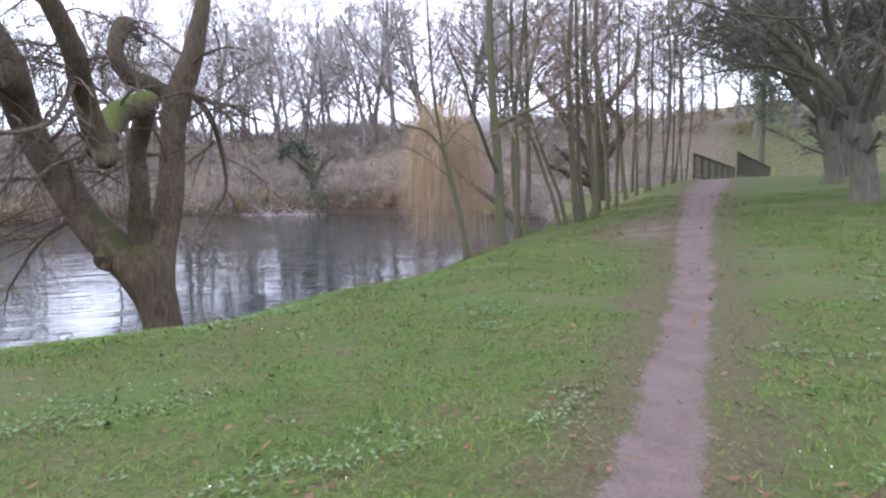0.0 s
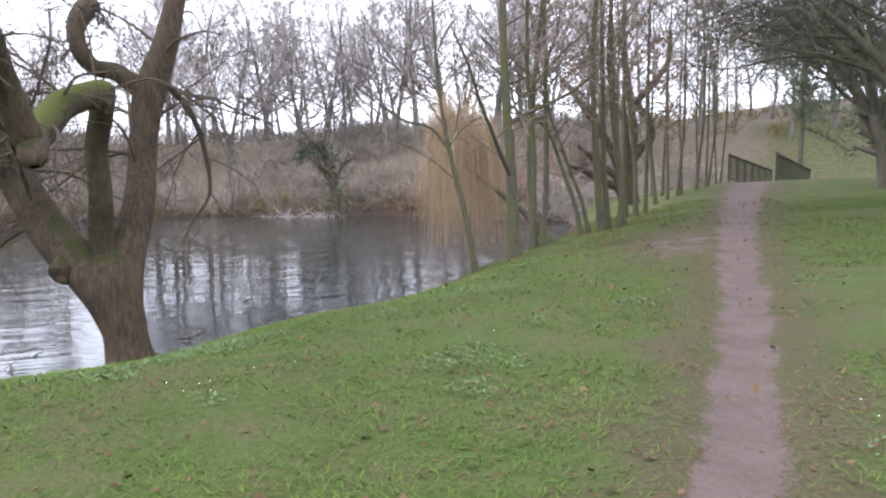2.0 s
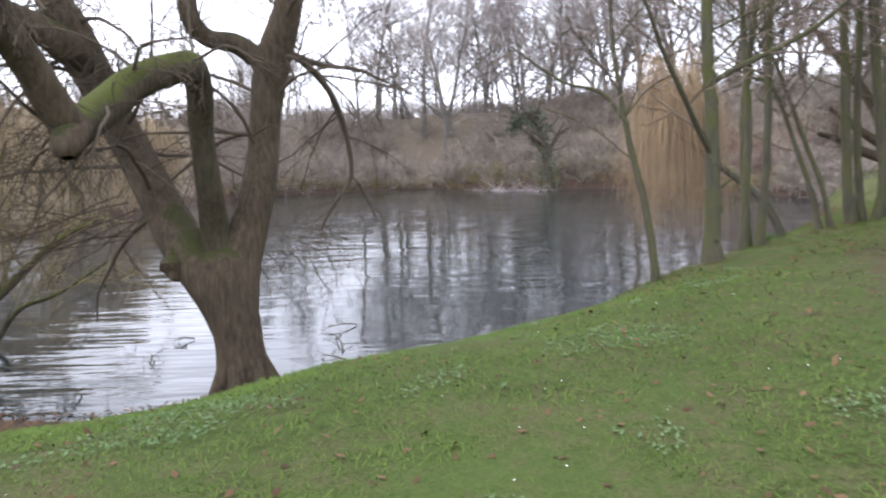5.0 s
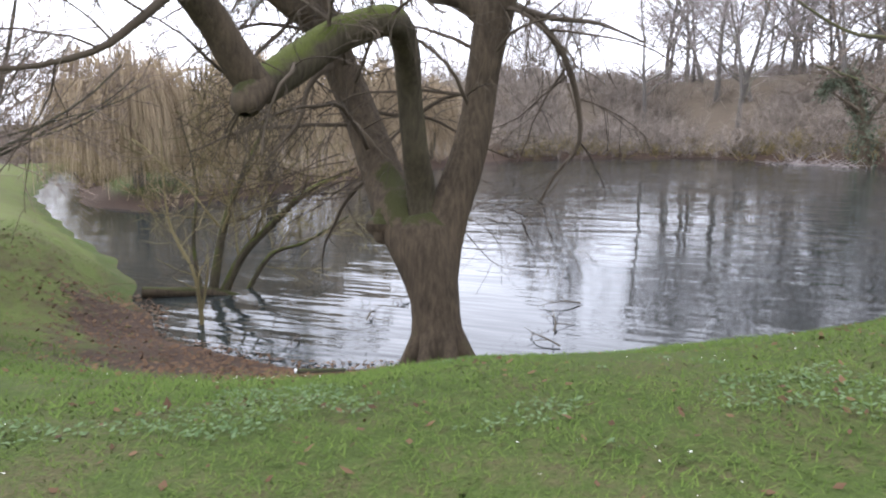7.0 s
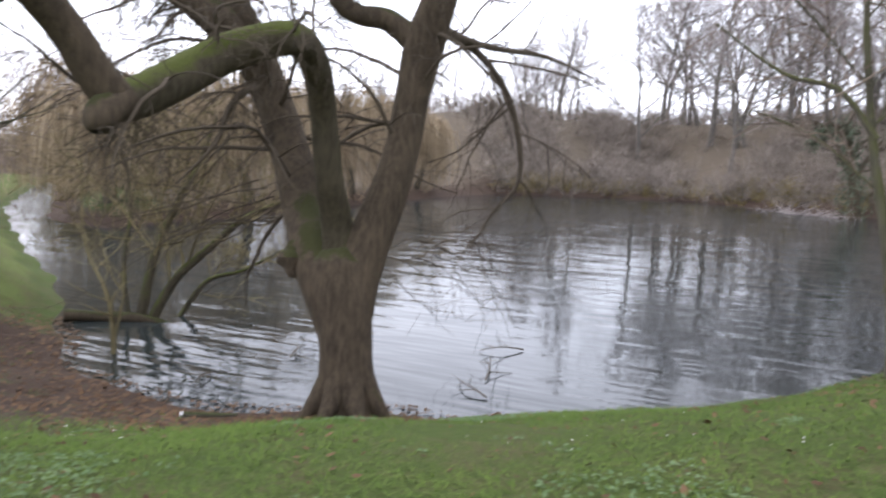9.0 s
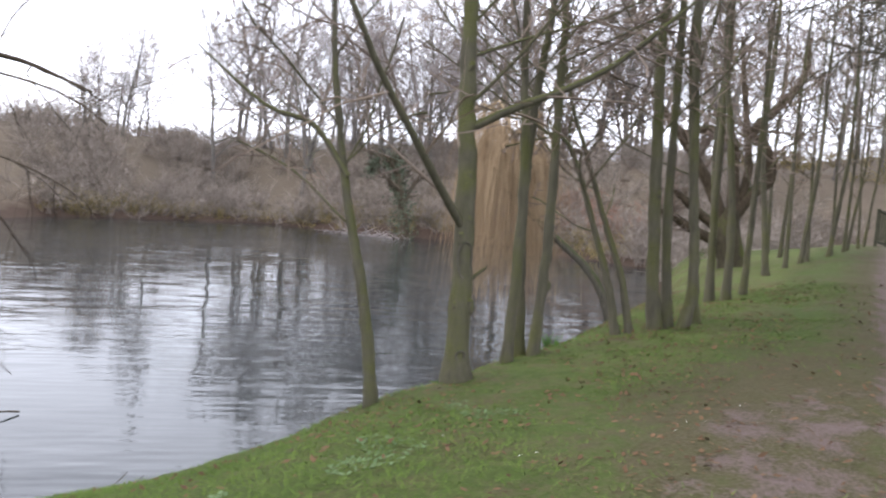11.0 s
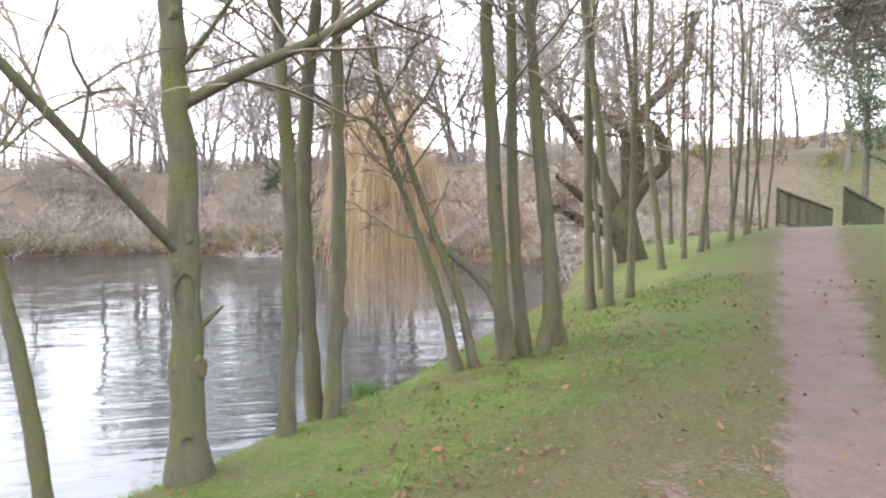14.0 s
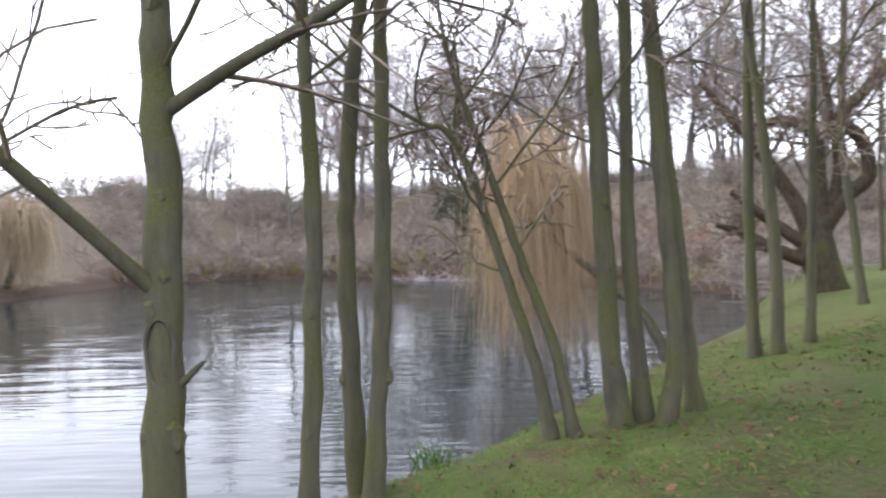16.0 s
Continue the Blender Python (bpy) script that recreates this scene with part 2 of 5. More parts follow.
def shore_distance(x, y):
    """Distance to the pond's shore for arrays x and y: above 0 on land, below 0 over the water."""
    x, y = np.asarray(x, float), np.asarray(y, float)
    best, inside = np.full(x.shape, 1e9), np.zeros(x.shape, bool)
    for (ax, ay), (bx, by) in zip(SHORE, SHORE[1:] + SHORE[:1]):
        ex, ey = bx - ax, by - ay
        k = np.clip(((x - ax) * ex + (y - ay) * ey) / (ex * ex + ey * ey), 0, 1)
        best = np.minimum(best, np.hypot(x - ax - k * ex, y - ay - k * ey))
        cross = ((ay > y) != (by > y)) & (x < (bx - ax) * (y - ay) / (by - ay if by != ay else 1e-9) + ax)
        inside ^= cross
    d = np.where(inside, -best, best)
    return d + np.exp(-(best / 1.3) ** 2) * (0.11 * np.sin(1.9 * x + 0.7 * y) + 0.06 * np.sin(3.1 * y - 1.3 * x))


def ease(a, b, v):
    k = np.clip((v - a) / (b - a), 0, 1)
    return k * k * (3 - 2 * k)


def path_x(y):
    return np.interp(y, [-30, 0, 5, 10, 14, 18, 25, 41, 60, 90], [-0.9, -0.25, -0.08, 0.05, 0.0, 0.1, 0.3, 1.1, 2.0, 3.0])


def path_half(y):
    return np.interp(y, [-30, 6, 10, 14, 18, 25, 41], [0.20, 0.205, 0.24, 0.31, 0.36, 0.54, 0.82])


def ground_z(x, y):
    """Height of the ground, with the water at 0."""
    x, y = np.asarray(x, float), np.asarray(y, float)
    d = shore_distance(x, y)
    flat = np.interp(y, [-40, 0, 7.5, 15, 19, 25, 41, 44, 50, 60], [2.1, 2.2, 2.27, 2.47, 2.6, 2.78, 2.95, 2.75, 1.4, 1.3])
    flat = flat + 0.035 * np.clip(x - 0.5, 0, 14) - 0.12 * ease(0.5, 4.0, -x)
    flat = flat - ease(11.5, 15, y) * (0.13 + 0.06 * ease(18, 26, y)) * np.clip(-x - 0.8, 0, 5) * ease(48, 40, y)
    meadow = ease(-9.5, -17, x) * ease(14, 6, y)
    flat = flat * (1 - meadow) + meadow * np.interp(-x, [9, 15, 30, 70, 90, 160, 400], [2.1, 1.75, 1.2, 0.3, -0.8, -4.2, -6.0])
    far = ease(42, 56, y) * ease(1, -12, x)
    west = ease(-31, -36, x) * ease(5.9, 8, y)
    flat = flat * (1 - np.maximum(far, west)) + np.maximum(far, west) * 0.9
    width = np.interp(y, [7, 10.5, 13, 15, 17, 60], [7.5, 6.5, 4.6, 2.3, 2.0, 2.0])
    width = width * (1 - meadow) + 2.5 * meadow
    width = width * (1 - np.maximum(far, west)) + 3.0 * np.maximum(far, west)
    u = np.clip(d / width, 0, 1)
    gentle = ease(14, 11, y) * 0.7
    rise = u * (1.75 - 0.75 * u) * (1 - gentle) + gentle * ease(0, 1, u)
    z = flat * rise
    foot = np.interp(x, [-60, -15, -6, 6, 40], [57, 57, 68, 72, 72])
    hill = 6.9 * ease(-1, 19, y - foot) + 1.6 * ease(18, 50, y - foot) + 3.0 * ease(10, 50, y - foot) * ease(-25, 12, x)
    z = z + np.maximum(hill, 6.6 * ease(-52, -68, x) * ease(20, 44, y)) + 3.0 * ease(60, 400, -x) * ease(6, 40, y)
    z = z + ease(14, 60, x) * 5.0
    z = np.where(d < 0, np.maximum(-0.9, 0.35 * d), z)
    return z


# ---- mesh helpers ----
def mesh_of(name, verts, faces, material, smooth=True, corners=4):
    """A mesh from arrays of vertices and of faces with the same number of corners."""
    verts, faces = np.asarray(verts, np.float32), np.asarray(faces, np.int32)
    me = bpy.data.meshes.new(name)
    me.vertices.add(len(verts))
    me.vertices.foreach_set("co", verts.ravel())
    me.loops.add(faces.size)
    me.loops.foreach_set("vertex_index", faces.ravel())
    me.polygons.add(len(faces))
    me.polygons.foreach_set("loop_start", np.arange(0, faces.size, corners, dtype=np.int32))
    me.polygons.foreach_set("use_smooth", np.full(len(faces), smooth))
    me.materials.append(material)
    me.update(calc_edges=True)
    me.validate()
    return me


def tubes(runs, sides):
    """Vertices and quads of round tubes along runs, a list of (points, radii); two sides make a flat blade, for hair-thin twigs."""
    spin = np.random.default_rng(3)
    by_length = {}
    for pts, rad in runs:
        by_length.setdefault(len(pts), []).append((pts, rad))
    all_v, all_f, base = [], [], 0
    for count, group in by_length.items():
        p = np.array([g[0] for g in group], float)
        r = np.array([g[1] for g in group], float)
        t = np.gradient(p, axis=1)
        t /= np.linalg.norm(t, axis=2, keepdims=True) + 1e-9
        mean = p[:, -1] - p[:, 0]
        ref = np.where((np.abs(mean[:, 2]) > 0.75 * np.linalg.norm(mean, axis=1))[:, None], [[1.0, 0.13, 0.0]], [[0.07, 0.0, 1.0]])
        u = np.cross(t, ref[:, None, :])
        u /= np.linalg.norm(u, axis=2, keepdims=True) + 1e-9
        w = np.cross(t, u)
        if sides == 2:
            o = spin.random(len(group))[:, None, None] * np.pi
            u, w = u * np.cos(o) + w * np.sin(o), w * np.cos(o) - u * np.sin(o)
        a = np.arange(sides) * 2 * np.pi / sides
        ring = p[:, :, None] + r[:, :, None, None] * (u[:, :, None] * np.cos(a)[:, None] + w[:, :, None] * np.sin(a)[:, None])
        all_v.append(ring.reshape(-1, 3))
        k, i, j = np.meshgrid(np.arange(len(group)), np.arange(count - 1), np.arange(sides if sides > 2 else 1), indexing="ij")
        n = (j + 1) % sides
        at = base + (k * count + i) * sides
        all_f.append(np.stack([at + j, at + n, at + sides + n, at + sides + j], -1).reshape(-1, 4))
        base += len(group) * count * sides
    return np.concatenate(all_v), np.concatenate(all_f)


def tube_part(name, runs, sides, material, parent, label=""):
    v, f = tubes(runs, sides)
    ob = new(name, mesh_of(name, v - np.array(parent.location), f, material))
    ob.parent = parent
    return tagged(ob, label)


def part(name, bm, material, parent, label=""):
    me = bpy.data.meshes.new(name)
    bm.to_mesh(me)
    bm.free()
    me.materials.append(material)
    ob = new(name, me)
    ob.parent = parent
    return tagged(ob, label)


def thing(name, place, label, category, group="", kind=""):
    ob = new(name)
    ob.location = place
    ob.empty_display_size = 0.2
    return tagged(ob, label, category, group, kind)


def box(bm, size, at, turn=0.0, bevel=0.0):
    made = bmesh.ops.create_cube(bm, size=1.0, matrix=Matrix.Translation(at) @ Matrix.Rotation(turn, 4, "Z") @ Matrix.Diagonal((*size, 1)))
    if bevel:
        edges = list({e for v in made["verts"] for e in v.link_edges})
        bmesh.ops.bevel(bm, geom=edges, offset=bevel, segments=1, affect="EDGES")


def smooth_run(points, radii, per=5):
    """A rounded run through the points, with bark swellings."""
    p, r = np.array(points, float), np.array(radii, float)
    ends = np.vstack([2 * p[0] - p[1], p, 2 * p[-1] - p[-2]])
    out, rad = [], []
    for i in range(len(p) - 1):
        a, b, c, d = ends[i:i + 4]
        for k in range(per):
            s = k / per
            out.append(0.5 * (2 * b + (c - a) * s + (2 * a - 5 * b + 4 * c - d) * s * s + (3 * b - a - 3 * c + d) * s ** 3))
            rad.append(r[i] * (1 - s) + r[i + 1] * s)
    out.append(p[-1])
    rad.append(r[-1])
    return np.array(out), np.array(rad)


# ---- growth of trees ----
def shoot(rng, at, way, length, r0, r1, count, wander, lift):
    """One run that starts at a point and wanders on, bent up or down by lift."""
    pts, p, d = [np.array(at, float)], np.array(at, float), np.array(way, float)
    step = length / count
    for _ in range(count):
        d = d + rng.normal(0, wander, 3)
        d[2] += lift
        d /= np.linalg.norm(d)
        p = p + d * step
        pts.append(p)
    return np.array(pts), np.linspace(r0, r1, count + 1)


def fork(rng, run, amount, angle, share, first, count, wander, lift, taper=0.55, tip=0.35, up=0.0, last=1.0):
    """Side shoots along a run."""
    pts, rad = run
    total = np.linalg.norm(np.diff(pts, axis=0), axis=1).sum()
    made = []
    for k in range(amount):
        s = first + (last - first) * (k + rng.random()) / amount
        i = min(int(s * (len(pts) - 1)), len(pts) - 2)
        h = s * (len(pts) - 1) - i
        at, r = pts[i] * (1 - h) + pts[i + 1] * h, rad[i] * (1 - h) + rad[i + 1] * h
        t = pts[i + 1] - pts[i]
        t /= np.linalg.norm(t) + 1e-9
        side = np.cross(t, rng.normal(0, 1, 3))
        side /= np.linalg.norm(side) + 1e-9
        a = radians(angle * (0.7 + 0.6 * rng.random()))
        d = t * math.cos(a) + side * math.sin(a) + np.array([0, 0, up])
        d /= np.linalg.norm(d)
        size = total * share * (1.15 - 0.6 * s) * (0.7 + 0.6 * rng.random())
        made.append(shoot(rng, at, d, size, r * taper, r * taper * tip, count, wander, lift))
    return made


def bare_tree(name, seed, place, height, girth, label, group="", bark_material=None, twig_material=None, lean=(0, 0), boughs=11, first=0.3,
              bough_share=0.42, angle=48, twigs=6, sprays=5, sprigs=0, thin=0.012, stem_wander=0.035, category="tree", stems=None, bole=False):
    """A leafless tree: trunk, boughs, and a crown of branches, twigs and sprigs."""
    rng = np.random.default_rng(seed)
    ob = thing(name, place, label, category, group)
    base = np.array(place, float) - np.array([0, 0, 0.15])
    trunks = stems or [shoot(rng, base, (lean[0], lean[1], 1.0), height, girth, girth * 0.12, 14, stem_wander, 0.03)]
    for pts, rad in trunks:
        rad[0] *= 1.35
        rad[1] *= 1.1
    tube_part("trunk", trunks, 10, bark_material or GREY_BARK, ob)
    limbs, branches, fine, tips = [], [], [], []
    for run in trunks[1:] if bole else trunks:
        limbs += fork(rng, run, boughs, angle, bough_share, first, 7, 0.10, 0.045, 0.5)
    for run in limbs + [(r[0][6:], r[1][6:]) for r in trunks]:
        branches += fork(rng, run, twigs, 46, 0.45, 0.2, 5, 0.12, 0.03, 0.55)
    for run in branches:
        fine += fork(rng, run, sprays, 44, 0.5, 0.15, 3, 0.14, 0.02, 0.6)
    if sprigs:
        for run in fine:
            tips += fork(rng, run, sprigs, 42, 0.55, 0.2, 1, 0.10, 0.02, 0.7)
    tube_part("bough", [(p, np.maximum(r, thin)) for p, r in limbs], 6, bark_material or GREY_BARK, ob)
    tagged(tube_part("branchwork", [(p, np.maximum(r, thin)) for p, r in branches], 3, twig_material or BROWN_TWIG, ob), kind="stuff")
    tagged(tube_part("crown", [(p, np.maximum(r, thin * 0.85)) for p, r in fine] + [(p, np.maximum(r, thin * 0.7)) for p, r in tips], 2, twig_material or BROWN_TWIG, ob), kind="stuff")
    return ob


def weeping_tree(name, seed, place, height, spread, strands, label, group="", material=None, reach=0.4, thin=0.012, root=None):
    """A weeping willow: short trunk, arching boughs, long hanging withies."""
    rng = np.random.default_rng(seed)
    ob = thing(name, root or place, label, "tree", group)
    base = np.array(place, float) - np.array([0, 0, 0.3])
    trunk = shoot(rng, base, (0.05, 0.02, 1), height * 0.5, spread * 0.075, spread * 0.05, 6, 0.06, 0.0)
    if root:
        trunk = smooth_run([np.array(root) - (0, 0, 0.3), (np.array(root) * 0.8 + base * 0.2) + (0, 0, height * 0.2), base * 0.6 + np.array(root) * 0.4 + (0, 0, height * 0.38), base + (0, 0, height * 0.55)], [0.16, 0.13, 0.11, 0.09], 3)
    tube_part("trunk", [trunk], 9, GREY_BARK, ob)
    boughs, hung = [], []
    for k in range(26):
        a = 2 * math.pi * (k + rng.random()) / 26
        top = height * (0.66 + 0.34 * rng.random())
        out = spread * (0.35 + 0.65 * rng.random())
        s = np.linspace(0, 1, 8)[:, None]
        start = trunk[0][-1 - (k % 3)]
        end = base + np.array([math.cos(a) * out, math.sin(a) * out, top * 0.86])
        mid = base + np.array([math.cos(a) * out * 0.55, math.sin(a) * out * 0.55, top * 1.06])
        pts = (1 - s) ** 2 * start + 2 * s * (1 - s) * mid + s * s * end + rng.normal(0, 0.06, (8, 3))
        boughs.append((pts, np.linspace(spread * 0.03, 0.02, 8)))
    for k in range(strands):
        pts, _ = boughs[rng.integers(len(boughs))]
        i, h = rng.integers(2, 7), rng.random()
        at = pts[i] * (1 - h) + pts[i + 1 if i < 7 else i] * h + rng.normal(0, 0.28, 3)
        fall = (at[2] - place[2] - reach) * (0.2 + 0.8 * rng.random() ** 0.8)
        away = np.array([at[0] - base[0], at[1] - base[1], 0])
        away /= np.linalg.norm(away) + 1e-6
        s = np.linspace(0, 1, 6)
        drift = away[None] * (s * (1 - 0.4 * s))[:, None] * (0.5 + 0.5 * rng.random()) + rng.normal(0, 0.22, 3)[None] * s[:, None] + rng.normal(0, 0.035, (6, 3))
        line = at[None] + drift - np.array([0, 0, 1.0])[None] * (fall * s ** 1.25)[:, None]
        hung.append((line, np.linspace(thin * 1.3, thin * 0.6, 6)))
    tube_part("bough", boughs, 5, material or TAN_TWIG, ob)
    tagged(tube_part("withy_curtain", hung, 2, material or TAN_TWIG, ob), kind="stuff")
    return ob


# ---- ground and water ----
def graded(knots):
    """Coordinates from stretches of (start, end, step)."""
    out = []
    for a, b, step in knots:
        out += list(np.linspace(a, b, max(2, int(round((b - a) / step)) + 1)))[:-1]
    return np.array(out + [knots[-1][1]])


def land():
    xs = graded([(-2500, -400, 350), (-400, -120, 35), (-120, -60, 4), (-60, -24, 1.2), (-24, -12, 0.4), (-12, 3, 0.14), (3, 8, 0.4), (8, 40, 2.5), (40, 200, 20), (200, 2500, 350)])
    ys = graded([(-2500, -200, 350), (-200, -30, 20), (-30, -2, 1.2), (-2, 2, 0.3), (2, 24, 0.14), (24, 45, 0.4), (45, 75, 1.0), (75, 130, 3), (130, 400, 30), (400, 2500, 350)])
    gx, gy = np.meshgrid(xs, ys)
    z = ground_z(gx, gy)
    d = shore_distance(gx, gy)
    rough = np.array([[noise.noise((x * 1.7, y * 1.7, 0.3)) * 0.022 + noise.noise((x * 0.45, y * 0.45, 4.0)) * 0.05 + (noise.noise((x * 3.4, y * 3.4, 7.0)) * 0.03 if x < -1.2 and y > 12 else 0) if -26 < x < 12 and -4 < y < 46 else 0 for x in xs] for y in ys])
    off = np.abs(gx - path_x(gy)) / path_half(gy)
    track = np.clip(1.5 - off * 0.5 - 0.5, 0, 1) * (gy < 43)
    track = np.maximum(track, 0.52 * np.clip(1.35 - np.hypot((gx + 0.85) / 1.0, (gy - 14.0) / 2.8), 0, 1))
    worn = 0.88 * np.clip(1.5 - np.abs(gx - path_x(gy)) / (path_half(gy) * 1.6 + 0.45), 0, 1) * (gy < 40)
    worn = np.maximum(worn, np.clip(1.3 - np.hypot((gx + 0.95) / 1.45, (gy - 14.6) / 4.0), 0, 1))
    worn = np.maximum(worn, 0.6 * np.clip(1.2 - np.hypot((gx - 0.9) / 0.7, (gy - 16.5) / 3.0), 0, 1))
    worn = np.maximum(worn, 0.5 * np.clip(1.2 - np.hypot((gx + 14.6) / 0.6, (gy - 4.9) / 0.6), 0, 1))
    z = z + rough * ease(0, 1.2, d) * (1 - 0.6 * np.clip(track, 0, 1)) - 0.035 * ease(0.35, 0.75, track)
    beach = ease(2.6, 0.6, d) * ease(12.6, 10.5, gy) * ease(-17.5, -14.0, gx) * (d > -3)
    beach = np.maximum(beach, np.clip(1.25 - np.hypot((gx + 9.0) / 3.0, (gy - 9.6) / 2.9), 0, 1))
    beach = np.maximum(beach, 0.8 * np.clip(1.3 - np.hypot((gx + 10.4) / 4.2, (gy - 7.3) / 2.0), 0, 1))
    beach = np.maximum(beach, 0.85 * ease(1.0, 0.2, d) * (gy > 12) * (gy < 46))
    beach = np.maximum(beach, 0.4 * ease(5.5, 2.0, d) * ease(12, 16, gy) * (gy < 46) * (d > -1))
    beach = np.maximum(beach, ease(2.2, 0.6, d) * np.maximum(gy > 46, (gx < -30) * (gy > 6.5)))
    beach = np.maximum(beach, ease(0.05, -0.3, d))
    under = ease(40, 48, gy) * ease(3, -10, gx)
    hill = ease(60, 74, gy) * (1 - 0.55 * ease(-6, 7, gx) * ease(104, 88, gy))
    wood = np.maximum(np.maximum(under * ease(-7, -11, gx), hill), np.maximum(ease(-32, -38, gx) * ease(9, 13, gy), ease(-90, -130, gx)))
    fresh = ease(-9.5, -12.5, gx) * ease(7.6, 6.4, gy) * ease(0.2, 0.8, d)
    fresh = np.maximum(fresh, 0.62 * ease(13.5, 17.5, gy) * ease(-1.3, -2.2, gx) * ease(44, 38, gy))
    fresh = np.maximum(fresh, 0.6 * ease(44, 47, gy) * ease(60, 54, gy) * ease(-9, -7, gx))
    v = np.stack([gx, gy, z], -1).reshape(-1, 3)
    nx, ny = len(xs), len(ys)
    j, i = np.meshgrid(np.arange(ny - 1), np.arange(nx - 1), indexing="ij")
    a = j * nx + i
    f = np.stack([a, a + 1, a + nx + 1, a + nx], -1).reshape(-1, 4)
    me = mesh_of("ground", v, f, GROUND)
    for name, values in (("path", track), ("worn", worn), ("litter", beach), ("wood", wood), ("fresh", fresh)):
        layer = me.attributes.new(name, "FLOAT", "POINT")
        layer.data.foreach_set("value", values.astype(np.float32).ravel())
    return tagged(new("ground", me), "green winter lawn sloping to a pond, with a worn earth path", "ground", kind="structure")


ground = land()
bm = bmesh.new()
bmesh.ops.create_grid(bm, x_segments=60, y_segments=60, size=1.0, matrix=Matrix.Translation((-34, 32, 0)) @ Matrix.Diagonal((34, 34, 1, 1)))
me = bpy.data.meshes.new("water")
bm.to_mesh(me)
bm.free()
me.materials.append(WATER)
water = tagged(new("water", me), "dark rippled pond water mirroring bare trees", "pond", kind="structure")


def floor_at(x, y):
    return float(ground_z(x, y))


# ---- the big willow on the bank ----
def old_willow():
    rng = np.random.default_rng(5)
    foot_x, foot_y = -9.57, 10.94
    ob = thing("willow_tree", (foot_x, foot_y, floor_at(foot_x, foot_y)), "old pollarded willow with three mossy stems on the pond edge", "tree")
    trunk = smooth_run([(-9.55, 10.93, -0.25), (-9.58, 10.94, 0.35), (-9.64, 10.95, 0.85), (-9.74, 10.96, 1.35), (-9.86, 10.95, 1.8), (-9.94, 10.96, 2.1), (-9.98, 10.98, 2.3), (-10.0, 10.98, 2.38)], [0.52, 0.41, 0.36, 0.37, 0.42, 0.42, 0.26, 0.02])
    left = smooth_run([(-9.70, 10.93, 0.8), (-9.86, 10.86, 1.4), (-10.08, 10.78, 1.85), (-10.52, 10.75, 2.28), (-11.10, 10.80, 2.75), (-11.69, 10.71, 3.64), (-12.10, 10.52, 4.48), (-11.98, 10.18, 5.15), (-11.72, 9.80, 5.71), (-11.85, 9.45, 6.7), (-12.1, 9.2, 8.6)],
                      [0.25, 0.31, 0.35, 0.37, 0.34, 0.30, 0.29, 0.31, 0.30, 0.18, 0.08])
    middle = smooth_run([(-9.98, 10.98, 1.9), (-10.03, 10.92, 2.66), (-9.76, 10.71, 3.32), (-9.66, 10.59, 4.1), (-9.30, 10.39, 4.60), (-8.95, 10.11, 4.87), (-8.66, 9.76, 4.86), (-8.70, 9.21, 4.66), (-8.46, 8.68, 4.34), (-8.20, 8.25, 4.10), (-7.98, 8.02, 4.05)],
                        [0.27, 0.22, 0.185, 0.175, 0.18, 0.185, 0.19, 0.205, 0.21, 0.20, 0.17])
    reach = smooth_run([(-8.02, 8.12, 4.03), (-7.93, 7.90, 4.33), (-7.85, 7.72, 4.63), (-7.66, 7.46, 4.93), (-7.50, 7.24, 5.24), (-7.42, 6.80, 5.85), (-7.35, 6.15, 6.6), (-7.25, 5.5, 7.2)], [0.19, 0.175, 0.165, 0.155, 0.145, 0.12, 0.08, 0.05])
    knob = smooth_run([(-8.02, 8.16, 4.08), (-7.86, 7.99, 3.95), (-7.78, 7.93, 3.84), (-7.75, 7.92, 3.78)], [0.18, 0.17, 0.14, 0.06])
    right = smooth_run([(-9.66, 10.98, 0.8), (-9.76, 11.06, 1.5), (-9.85, 11.24, 2.2), (-9.86, 11.59, 3.06), (-9.95, 11.84, 3.75), (-10.0, 11.98, 4.4), (-9.94, 12.12, 5.16), (-9.66, 12.31, 6.09), (-9.5, 12.6, 7.4), (-9.4, 12.9, 8.9)],
                       [0.25, 0.31, 0.32, 0.275, 0.25, 0.245, 0.29, 0.22, 0.14, 0.06])
    crook_arm = smooth_run([(-9.94, 12.10, 5.10), (-10.26, 11.72, 5.48), (-10.28, 11.26, 5.52), (-10.25, 10.97, 5.70), (-10.30, 10.92, 6.10), (-10.36, 11.20, 6.50), (-10.36, 11.42, 6.60)], [0.19, 0.16, 0.14, 0.14, 0.15, 0.18, 0.12])
    back_arm = smooth_run([(-11.9, 10.0, 5.3), (-11.5, 9.6, 5.43), (-11.52, 9.26, 5.65), (-11.54, 8.6, 6.0), (-11.6, 7.7, 6.8)], [0.24, 0.25, 0.21, 0.13, 0.06])
    tube_part("trunk", [trunk], 24, WILLOW_BARK, ob)
    for turn, out in ((-5, 0.68), (45, 0.62), (100, 0.7), (190, 0.6), (265, 0.65), (310, 0.72)):
        c, n = math.cos(radians(turn)), math.sin(radians(turn))
        foot = (foot_x + c * out, foot_y + n * out)
        root = smooth_run([(foot_x - 0.02, foot_y, 1.0), (foot_x + c * 0.27, foot_y + n * 0.27, 0.5), (foot_x + c * 0.48, foot_y + n * 0.48, max(0.0, floor_at(foot_x + c * 0.48, foot_y + n * 0.48)) + 0.1), (*foot, floor_at(*foot) - 0.06)], [0.22, 0.18, 0.12, 0.05], 4)
        tube_part("root", [root], 9, WILLOW_BARK, ob)
